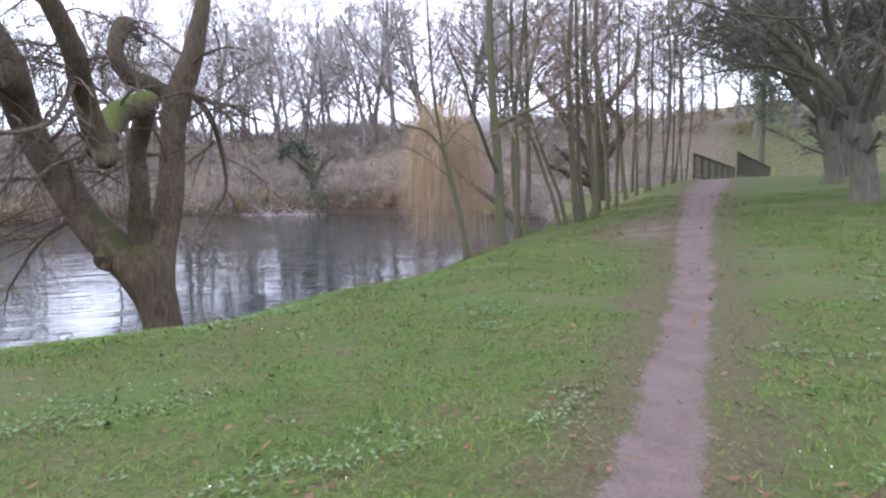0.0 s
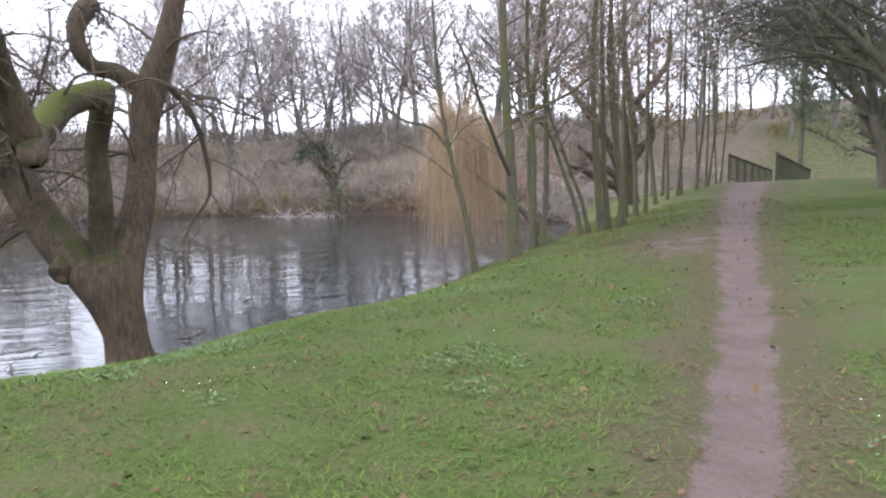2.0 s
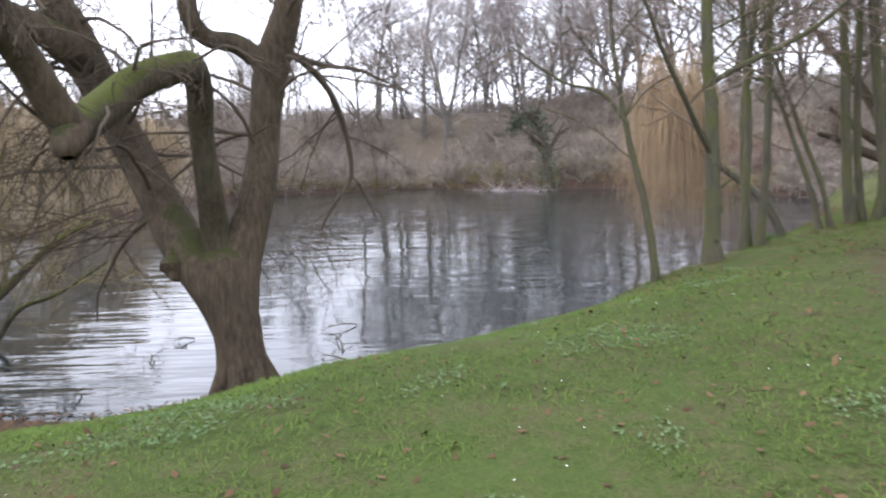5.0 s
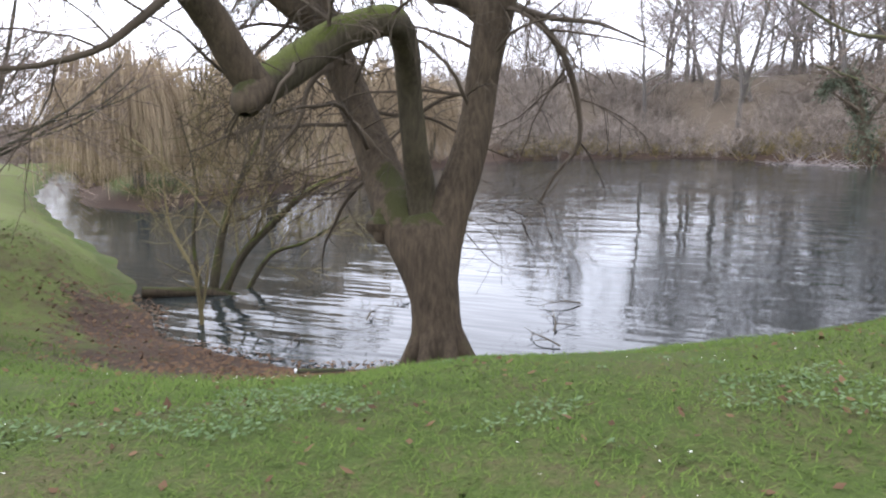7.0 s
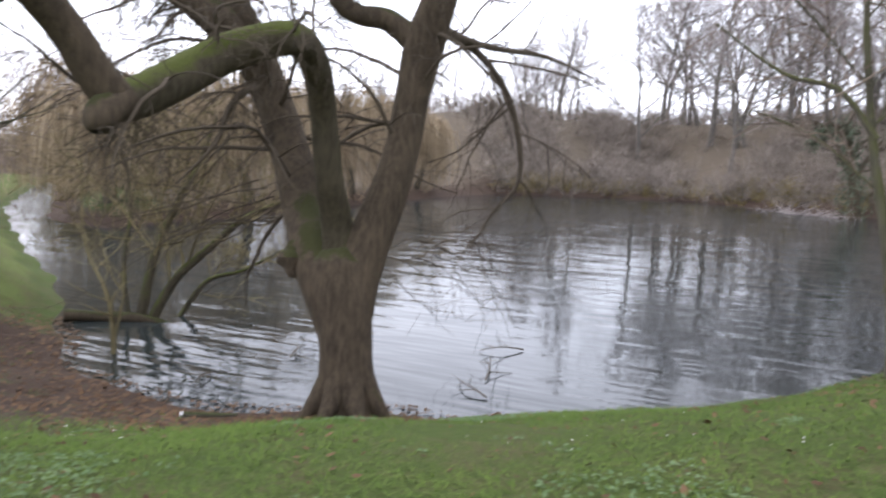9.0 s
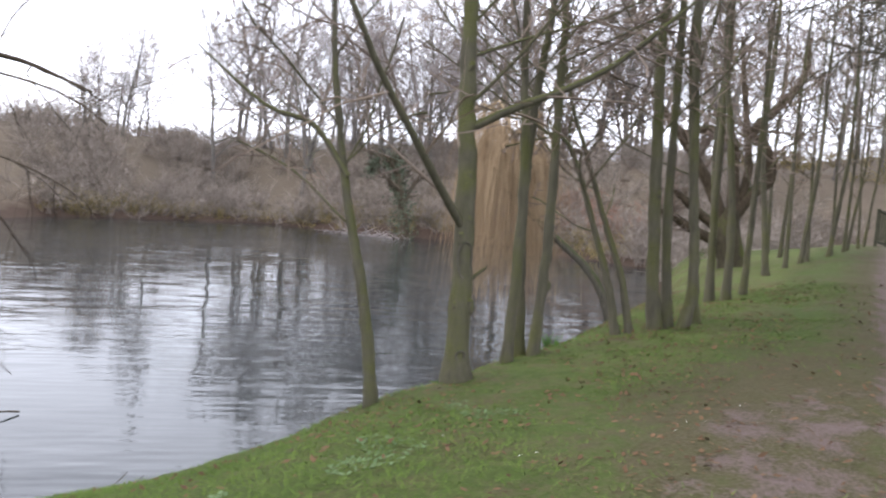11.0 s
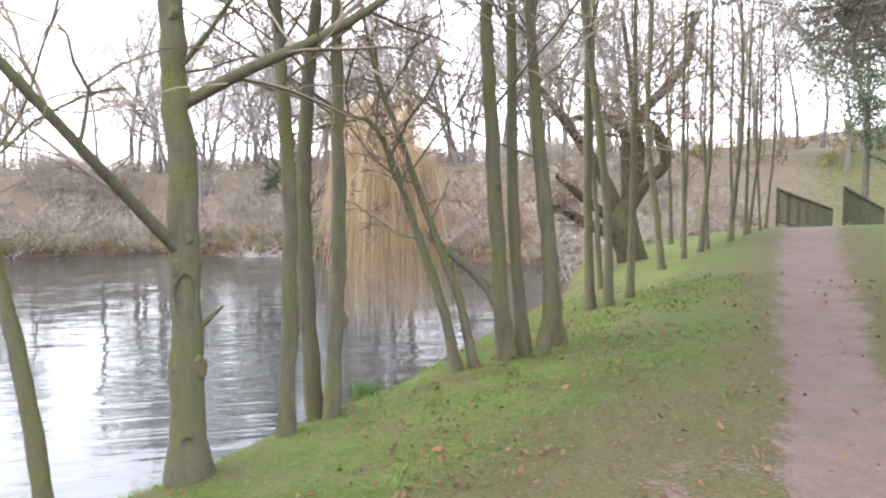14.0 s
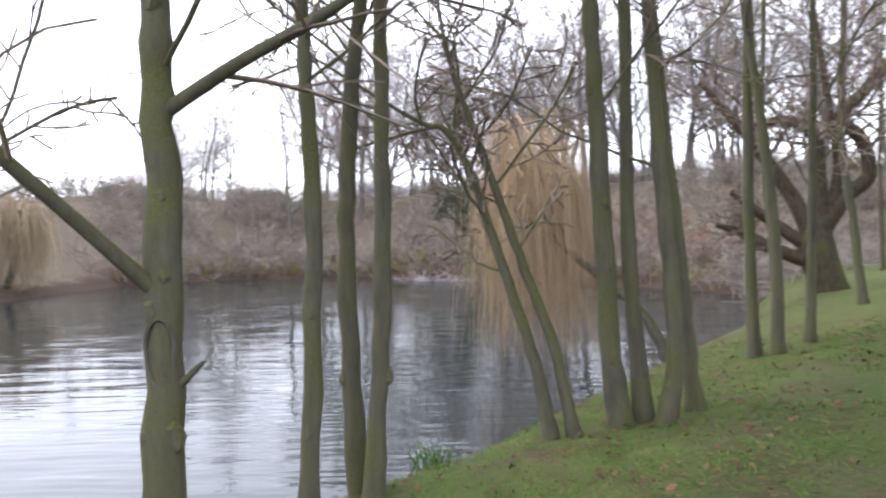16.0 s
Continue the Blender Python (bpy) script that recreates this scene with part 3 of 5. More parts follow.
    for at, size in (((-10.42, 10.42, 2.12), 0.19), ((-9.66, 11.2, 1.95), 0.15)):
        burl = bmesh.new()
        bmesh.ops.create_icosphere(burl, subdivisions=3, radius=size, matrix=Matrix.Translation(Vector(at) - ob.location) @ Matrix.Diagonal((1, 1, 1.25, 1)))
        for v in burl.verts:
            v.co += v.normal * noise.noise(v.co * 6) * 0.09
        part("burl", burl, WILLOW_BARK, ob, "swollen burl at the fork")
    for run, m, words in ((left, WILLOW_BARK, ""), (middle, MOSSY_BARK, "bent limb thick with green moss"), (reach, WILLOW_BARK, ""), (right, WILLOW_BARK, ""), (crook_arm, WILLOW_BARK, ""), (back_arm, WILLOW_BARK, "")):
        tube_part("limb", [run], 16, m, ob, words)
    tube_part("knob", [knob], 10, WILLOW_BARK, ob, "sawn knobbly limb stub")
    droop = smooth_run([(-10.0, 12.3, 5.45), (-10.09, 12.89, 5.27), (-10.16, 13.49, 4.82), (-10.25, 13.90, 4.16), (-10.29, 14.04, 3.29), (-10.42, 13.65, 2.75), (-10.53, 13.34, 2.20)], [0.08, 0.07, 0.06, 0.05, 0.04, 0.03, 0.015], 3)
    droop_b = smooth_run([(-9.98, 12.3, 5.40), (-10.08, 13.26, 5.25), (-10.28, 14.40, 5.24), (-10.45, 15.52, 5.00)], [0.07, 0.05, 0.035, 0.015], 4)
    lefty = smooth_run([(-7.66, 7.40, 4.95), (-7.44, 6.95, 4.55), (-7.30, 6.60, 4.3), (-7.26, 6.00, 4.15), (-7.24, 5.40, 4.21), (-7.10, 4.55, 4.0)], [0.048, 0.04, 0.032, 0.024, 0.016, 0.008], 3)
    hooked = smooth_run([(-12.05, 10.5, 4.66), (-11.85, 10.1, 4.5), (-11.75, 9.8, 4.2), (-11.6, 9.58, 3.68), (-11.65, 9.05, 3.1)], [0.07, 0.055, 0.045, 0.035, 0.014], 4)
    arms = [droop, droop_b, lefty, hooked]
    for run, k in ((right, 9), (left, 11), (reach, 17), (middle, 5), (back_arm, 11), (crook_arm, 4)):
        arms += fork(rng, run, k + 5, 70, 0.36, 0.40, 10, 0.12, -0.085, 0.14, 0.3, 0.15)
    for p, r in arms:
        tube_part("branch", [(p, np.maximum(r, 0.010))], 6, DARK_TWIG, ob)
    sprays, tips, ends = [], [], []
    for run in arms:
        sprays += fork(rng, run, 9, 55, 0.5, 0.12, 6, 0.13, -0.10, 0.5, 0.4)
    for run in sprays:
        tips += fork(rng, run, 5, 45, 0.55, 0.1, 5, 0.12, -0.12, 0.6, 0.5)
    for run in tips[::2]:
        ends += fork(rng, run, 2, 40, 0.6, 0.1, 4, 0.1, -0.16, 0.7, 0.6)
    low = []
    for k in range(16):
        at = np.array([-10.0, 11.5 + 0.1 * k, 2.1 + 0.1 * (k % 4)])
        low.append(shoot(rng, at, (-0.6, 0.8 + 0.3 * rng.random(), -0.1 - 0.2 * rng.random()), 2.4 + 1.6 * rng.random(), 0.011, 0.004, 8, 0.16, -0.025))
    for k in range(7):
        at = np.array([-11.3 - 0.05 * k, 10.6 - 0.1 * k, 2.7 + 0.12 * (k % 5)])
        low.append(shoot(rng, at, (-0.5, -0.5 - 0.5 * rng.random(), -0.15 - 0.25 * rng.random()), 2.2 + 1.6 * rng.random(), 0.013, 0.005, 8, 0.16, -0.03))
    for run in list(low):
        low += fork(rng, run, 6, 40, 0.4, 0.2, 4, 0.1, -0.03, 0.6, 0.5)
    crown = [(p, np.maximum(r * 0.8, 0.0052)) for p, r in sprays] + [(p, np.maximum(r * 0.8, 0.0038)) for p, r in tips] + [(p, np.maximum(r, 0.0032)) for p, r in ends + low]
    crown = [(p, r) for p, r in crown if p[:, 2].min() > 0.15]
    tube_part("crown", crown, 3, DARK_TWIG, ob, "thin drooping leafless twigs")
    return ob


old_willow()


# ---- alders along the bank ----
def alder(seed, runs, girth, label, high=11.0, limbs=(), boughs=13, stub=None, knots=(), scars=()):
    """An alder of one or more stems, each stem a run of points that goes on upward to its full height."""
    rng = np.random.default_rng(seed)
    uneven = np.random.default_rng(seed + 900)
    stems = []
    for points, g in zip(runs, girth):
        pts = [np.array(p) for p in points]
        pts[0] = pts[0] - np.array([0, 0, 0.25])
        while pts[-1][2] < high:
            d = pts[-1] - pts[-2]
            d = d / np.linalg.norm(d) * np.array([0.6, 0.6, 1]) + rng.normal(0, 0.05, 3)
            pts.append(pts[-1] + d / np.linalg.norm(d) * 2.0)
        rad = g * (1 - 0.85 * np.linspace(0, 1, len(pts)) ** 1.2)
        p, r = smooth_run(pts, rad, 8)
        r = r * (1 + 0.45 * np.exp(-(p[:, 2] - p[0, 2] - 0.2).clip(0) / 0.22))
        r = r * (1 + 0.05 * np.sin(np.arange(len(r)) * 2.1 + seed) + uneven.normal(0, 0.035, len(r)))
        p = p + uneven.normal(0, 0.08, p.shape) * r[:, None] * np.array([1, 1, 0])
        stems.append((p, r))
    foot = runs[0][0]
    ob = thing("alder_tree", (foot[0], foot[1], floor_at(foot[0], foot[1])), label, "tree", "alders along the pond bank")
    for run in stems:
        tube_part("trunk", [run], 12, ALDER_BARK, ob)
    side = [smooth_run(p, r, 4) for p, r in limbs]
    for run in side:
        tube_part("limb", [run], 8, ALDER_BARK, ob)
    if stub:
        tube_part("stub", [smooth_run(stub, [0.03, 0.02, 0.012], 2)], 6, ALDER_BARK, ob, "short dead branch stub")
    if seed < 30:
        bumps = np.random.default_rng(seed + 700)
        knots = list(knots) + [(w, 2.5 + 0.75 * k + 0.5 * bumps.random(), 250 + 130 * bumps.random(), girth[w] * (0.3 + 0.2 * bumps.random())) for w in range(len(stems)) for k in range(4)]
    for which, level, turn, size in knots:
        run = stems[which]
        k = int(np.argmin(np.abs(run[0][:, 2] - level)))
        place = Vector(run[0][k]) + Vector((math.cos(radians(turn)), math.sin(radians(turn)), 0)) * run[1][k] * 0.75
        bm = bmesh.new()
        bmesh.ops.create_icosphere(bm, subdivisions=2, radius=size, matrix=Matrix.Translation(place - ob.location) @ Matrix.Diagonal((0.8, 0.8, 1.5, 1)))
        for v in bm.verts:
            v.co += v.normal * noise.noise(v.co * 18) * size * 0.5
        part("knot", bm, ALDER_BARK, ob, "swollen bark knot")
    for level, tall, wide in scars:
        run = stems[0]
        k = int(np.argmin(np.abs(run[0][:, 2] - level)))
        bm = bmesh.new()
        across, along = 20, 6
        face = Vector((3.75, -3.4, 0)).normalized()
        flank = Vector((-face.y, face.x, 0))
        centre = Vector(run[0][k]) - ob.location
        rings = []
        for a in range(across):
            u = 2 * math.pi * a / across
            sx, sz = math.cos(u) * wide * 0.5, math.sin(u) * tall * 0.5
            depth = math.sqrt(max(0.0, run[1][k] ** 2 - sx * sx)) + 0.002
            mid, out = centre + flank * sx + face * depth + Vector((0, 0, sz)), (flank * math.cos(u) + Vector((0, 0, math.sin(u)))).normalized()
            rings.append([bm.verts.new(mid + (out * math.cos(v) + face * math.sin(v)) * 0.016 * (1 + 0.3 * math.sin(3 * u + v))) for v in (2 * math.pi * b / along for b in range(along))])
        for a in range(across):
            for b in range(along):
                bm.faces.new((rings[a][b], rings[(a + 1) % across][b], rings[(a + 1) % across][(b + 1) % along], rings[a][(b + 1) % along]))
        part("bark_scar", bm, GREY_BARK, ob, "dark eye-shaped branch scar")
    thin = []
    for run in stems:
        thin += fork(rng, run, boughs, 58, 0.2, 0.3, 7, 0.11, 0.02, 0.24, 0.3, 0.2)
    twigs = []
    for run in thin + side:
        twigs += fork(rng, run, 8, 48, 0.42, 0.15, 5, 0.12, -0.02, 0.5, 0.4)
    ends = []
    for run in twigs:
        ends += fork(rng, run, 5, 48, 0.5, 0.15, 3, 0.16, -0.02, 0.6, 0.5)
    for p, r in thin:
        tube_part("bough", [(p, np.maximum(r, 0.012))], 5, ALDER_BARK, ob)
    tagged(tube_part("branchwork", [(p, np.maximum(r, 0.008)) for p, r in twigs], 3, BROWN_TWIG, ob), kind="stuff")
    tube_part("crown", [(p, np.maximum(r, 0.007)) for p, r in ends], 2, BROWN_TWIG, ob)
    return ob

alder(11, [[(-4.64, 14.85, 1.74), (-4.86, 14.84, 2.84), (-5.06, 14.81, 3.61), (-5.23, 14.8, 4.43), (-5.39, 14.81, 5.54)]], [0.062], "slim leaning alder with a knobbly stem at the water", 9.0, boughs=10, knots=[(0, 2.62, 190, 0.045), (0, 2.2, 20, 0.03)],
      limbs=[([(-5.1, 14.8, 4.0), (-5.5, 14.7, 4.5), (-6.1, 14.6, 4.7), (-6.9, 14.4, 5.3)], [0.035, 0.03, 0.02, 0.01])])
alder(12, [[(-4.08, 15.51, 1.98), (-4.16, 15.61, 3.64), (-4.24, 15.65, 4.66), (-4.31, 15.7, 5.69)]], [0.118], "stout grey-green alder with two long side limbs", 12.0, knots=[(0, 2.62, 10, 0.07), (0, 3.05, 200, 0.06), (0, 3.5, 280, 0.06)],
      limbs=[([(-4.14, 15.61, 3.5), (-4.22, 15.2, 3.92), (-4.26, 14.74, 4.36), (-4.33, 14.17, 4.94), (-4.36, 13.75, 5.45), (-4.5, 13.2, 6.1)], [0.05, 0.042, 0.036, 0.03, 0.024, 0.013]),
             ([(-4.22, 15.65, 4.58), (-3.77, 15.87, 4.84), (-3.32, 16.09, 5.06), (-2.91, 16.3, 5.33), (-2.52, 16.5, 5.71), (-2.17, 16.69, 6.08)], [0.05, 0.042, 0.036, 0.03, 0.024, 0.013])],
      scars=[(3.22, 0.38, 0.15), (2.35, 0.12, 0.09)], stub=[(-4.1, 15.58, 2.95), (-3.97, 15.65, 3.09), (-3.89, 15.68, 3.16)])
alder(13, [[(-3.95, 16.43, 1.99), (-3.92, 16.53, 3.78), (-3.99, 16.56, 4.76), (-4.07, 16.58, 5.74)]], [0.066], "slender upright alder stem on the bank", 11.0)
alder(14, [[(-4.02, 16.99, 1.95), (-4.15, 17.04, 3.77), (-4.13, 17.11, 4.94), (-4.05, 17.19, 5.91)], [(-3.83, 16.92, 1.99), (-3.78, 17.01, 3.25), (-3.8, 17.08, 4.82), (-3.82, 17.13, 5.87)]], [0.075, 0.07], "twin-stemmed alder rooted in the bank", 11.0, knots=[(1, 2.95, 20, 0.045), (0, 2.75, 190, 0.045)])
alder(15, [[(-3.23, 18.47, 2.15), (-3.41, 18.42, 2.77), (-3.69, 18.35, 3.63), (-3.97, 18.28, 4.43), (-4.17, 18.22, 4.74), (-4.49, 18.09, 4.89)]], [0.055], "thin alder stem leaning far out over the water", 5.6, boughs=12)
alder(16, [[(-3.06, 18.54, 2.21), (-3.27, 18.49, 2.89), (-3.58, 18.41, 3.75), (-3.86, 18.34, 4.56), (-4.1, 18.28, 5.23), (-4.23, 18.26, 5.85)]], [0.05], "thin alder stem leaning over the water", 7.5, boughs=12)
alder(17, [[(-2.83, 18.85, 2.17), (-2.96, 18.85, 3.12), (-3.08, 18.9, 5.02), (-3.13, 18.95, 6.29)], [(-2.73, 19.05, 2.3), (-2.87, 19.07, 3.75), (-2.94, 19.18, 6.33)], [(-2.56, 18.87, 2.22), (-2.44, 18.95, 2.88), (-2.56, 18.99, 4.39), (-2.7, 19.03, 6.27)],
           [(-2.45, 19.43, 2.4), (-2.56, 19.44, 3.42), (-2.74, 19.45, 5.08), (-2.85, 19.48, 6.4)]], [0.098, 0.072, 0.078, 0.066], "clump of mossy alder stems from one stool", 12.0, boughs=12)
alder(18, [[(-2.75, 22.28, 2.34), (-2.83, 22.35, 4.15), (-2.87, 22.5, 7.24)], [(-2.47, 22.18, 2.38), (-2.5, 22.23, 3.71), (-2.7, 22.24, 5.44), (-2.9, 22.25, 7.17)]], [0.072, 0.07], "pair of mossy alder stems on the bank", 12.0)
for k, (x, y, g, lean) in enumerate([(-2.3, 23.0, 0.08, 0.02), (-2.4, 27.7, 0.10, -0.16), (-2.15, 29.6, 0.075, -0.03), (-1.9, 30.9, 0.09, 0.1), (-1.75, 31.5, 0.07, -0.06), (-1.3, 32.8, 0.085, 0.12), (-1.25, 34.0, 0.06, -0.05),
                                    (-0.95, 34.9, 0.07, 0.02), (-0.9, 36.4, 0.075, 0.14), (-0.55, 37.9, 0.06, -0.08), (-0.4, 39.0, 0.065, 0.1), (-3.2, 25.2, 0.07, -0.1), (-2.9, 36.5, 0.09, 0.05), (-3.6, 39.5, 0.1, -0.04)]):
    z = floor_at(x, y)
    alder(30 + k, [[(x, y, z), (x + lean, y + 0.03, z + 1.3), (x + lean * 2.2, y, z + 3.0), (x + lean * 2.0, y + 0.1, z + 5.5)]], [g * 0.8], "slim alder in the row beside the path", 9.5 + (k * 7 % 4), boughs=11)


def crooked_willow():
    rng = np.random.default_rng(8)
    ob = thing("willow_tree", (-3.95, 33.0, floor_at(-3.95, 33.0)), "gnarled leaning willow with twisted dark limbs", "tree")
    z0 = floor_at(-3.95, 33.0) - 0.4
    runs = [smooth_run([(-3.85, 33.08, z0), (-4.0, 33.0, 2.46), (-4.2, 32.96, 3.21), (-4.17, 33.04, 3.95)], [0.52, 0.42, 0.44, 0.3]),
            smooth_run([(-4.14, 33.05, 3.6), (-3.64, 33.4, 4.48), (-3.18, 33.71, 5.0), (-3.34, 33.65, 5.9), (-3.76, 33.41, 6.43), (-3.16, 33.83, 7.24), (-2.57, 34.25, 8.21), (-2.49, 34.36, 9.48)], [0.24, 0.2, 0.18, 0.17, 0.16, 0.14, 0.12, 0.07]),
            smooth_run([(-4.24, 32.97, 3.3), (-4.66, 32.75, 4.42), (-5.3, 32.4, 5.55), (-5.95, 32.04, 6.54), (-6.59, 31.67, 7.45)], [0.22, 0.19, 0.16, 0.13, 0.07]),
            smooth_run([(-4.3, 32.9, 3.2), (-5.29, 32.34, 4.05), (-5.93, 31.96, 4.66)], [0.17, 0.13, 0.08]),
            smooth_run([(-4.3, 32.9, 2.85), (-5.09, 32.42, 3.23), (-5.66, 32.08, 3.61), (-6.24, 31.73, 3.84)], [0.19, 0.16, 0.13, 0.07]),
            smooth_run([(-4.08, 33.09, 3.7), (-4.16, 33.1, 5.01), (-4.23, 33.09, 5.91), (-4.8, 32.75, 6.4), (-5.63, 32.23, 6.26)], [0.2, 0.17, 0.15, 0.13, 0.09]),
            smooth_run([(-4.02, 33.13, 3.8), (-3.78, 33.34, 5.15), (-3.92, 33.31, 6.36), (-4.12, 33.25, 7.86), (-4.33, 33.19, 9.36)], [0.16, 0.13, 0.11, 0.09, 0.05])]
    tube_part("trunk", runs[:1], 16, MOSSY_BARK, ob)
    for run in runs[1:]:
        tube_part("limb", [run], 10, WILLOW_BARK, ob)
    a, b, c = [], [], []
    for run in runs[1:]:
        a += fork(rng, run, 9, 60, 0.4, 0.35, 7, 0.12, 0.02, 0.35, 0.3)
    for run in a:
        b += fork(rng, run, 6, 45, 0.5, 0.2, 5, 0.12, 0.0, 0.5, 0.5)
    for run in b:
        c += fork(rng, run, 4, 45, 0.5, 0.2, 3, 0.12, 0.0, 0.6, 0.5)
    tube_part("crown", [(p, np.maximum(r, 0.014)) for p, r in a + b] + [(p, np.maximum(r, 0.009)) for p, r in c], 3, BROWN_TWIG, ob)


crooked_willow()
weeping_tree("willow_tree", 21, (-10.4, 29.6, 0.0), 8.0, 1.85, 2300, "weeping willow with golden-orange hanging withies over the water", "", GOLD_TWIG, 0.35, 0.0042, (-6.6, 30.2, 0.0))


# ---- trees on the lawn beside the path ----
def lawn_tree(seed, place, lean):
    rng = np.random.default_rng(seed)
    x, y = place
    z = floor_at(x, y)
    p = np.array([x, y, z])
    trunk = smooth_run([p - (0, 0, 0.2), p + (0, 0, 0.35), p + (lean * 0.1, 0, 1.1), p + (lean * 0.25, 0.05, 1.8), p + (lean * 0.35, 0.05, 2.3)], [0.44, 0.31, 0.27, 0.30, 0.25])
    runs = [trunk]
    for k in range(8):
        a = 2 * math.pi * (k + 0.4 * rng.random()) / 8
        d = np.array([math.cos(a), math.sin(a), 1.05 + 0.5 * rng.random()])
        runs.append(shoot(rng, trunk[0][-7 + k % 6], d / np.linalg.norm(d), 5.2 + 2 * rng.random(), 0.12, 0.025, 12, 0.08, 0.01))
    ob = bare_tree("lawn_tree", seed, (x, y, z), 5, 0.3, "broad low-forking park tree with bare twigs on the lawn", "trees on the lawn", GREY_BARK, DUSK_TWIG,
                   stems=runs, bole=True, boughs=11, first=0.22, bough_share=0.52, angle=58, twigs=8, sprays=6, sprigs=4, thin=0.009)
    return ob


lawn_tree(41, (3.8, 19.1), -0.8)
lawn_tree(42, (4.55, 27.7), -1.0)
lawn_tree(43, (6.2, 35.5), -0.5)


# ---- footbridge ----
def paint_wood():
    m, n, l, b = shader("weathered_timber", 0.85, 0.2)
    grain = noise_of(n, l, 14, 5, 0.7, place_of(n))
    l.new(ramp_of(n, l, grain, [(0.3, (0.032, 0.033, 0.022)), (0.7, (0.088, 0.086, 0.056))]), b.inputs["Base Color"])
    bump_of(n, l, b, grain, 0.5, 0.01)
    return m


TIMBER = paint_wood()


def footbridge():
    ob = thing("footbridge", (1.1, 41.0, floor_at(1.1, 41.0)), "timber footbridge with dark slatted railings across the path", "bridge")
    base = Vector(ob.location)

    def bar(name, a, b, w, h, parent):
        a, b = Vector(a) - base, Vector(b) - base
        bm = bmesh.new()
        m = Matrix.Translation((a + b) / 2) @ (b - a).to_track_quat("X", "Z").to_matrix().to_4x4() @ Matrix.Diagonal(((b - a).length, w, h, 1))
        bmesh.ops.create_cube(bm, size=1.0, matrix=m)
        return part(name, bm, TIMBER, parent)

    for (x0, y0, z0), (x1, y1, z1) in (((0.0, 41.1, 2.93), (2.5, 51.0, 2.1)), ((2.2, 41.3, 2.95), (4.6, 50.6, 2.1))):
        a, b = Vector((x0, y0, z0)), Vector((x1, y1, z1))
        bar("handrail", a + Vector((0, 0, 1.38)), b + Vector((0, 0, 1.38)), 0.12, 0.07, ob)
        bar("bottom_rail", a + Vector((0, 0, 0.18)), b + Vector((0, 0, 0.18)), 0.07, 0.09, ob)
        for k in range(7):
            p = a.lerp(b, k / 6)
            bar("post", p - Vector((0, 0, 0.5)), p + Vector((0, 0, 1.45)), 0.12, 0.12, ob)
        for k in range(1, 30):
            p = a.lerp(b, k / 30)
            bar("baluster", p + Vector((0, 0, 0.14)), p + Vector((0, 0, 1.36)), 0.045, 0.06, ob)
    for k in range(34):
        s = (k + 0.5) / 34
        l, r = Vector((0.0, 41.1, 2.93)).lerp(Vector((2.5, 51.0, 2.1)), s), Vector((2.2, 41.3, 2.95)).lerp(Vector((4.6, 50.6, 2.1)), s)
        bar("deck_plank", l, r, 0.26, 0.05, ob)


footbridge()


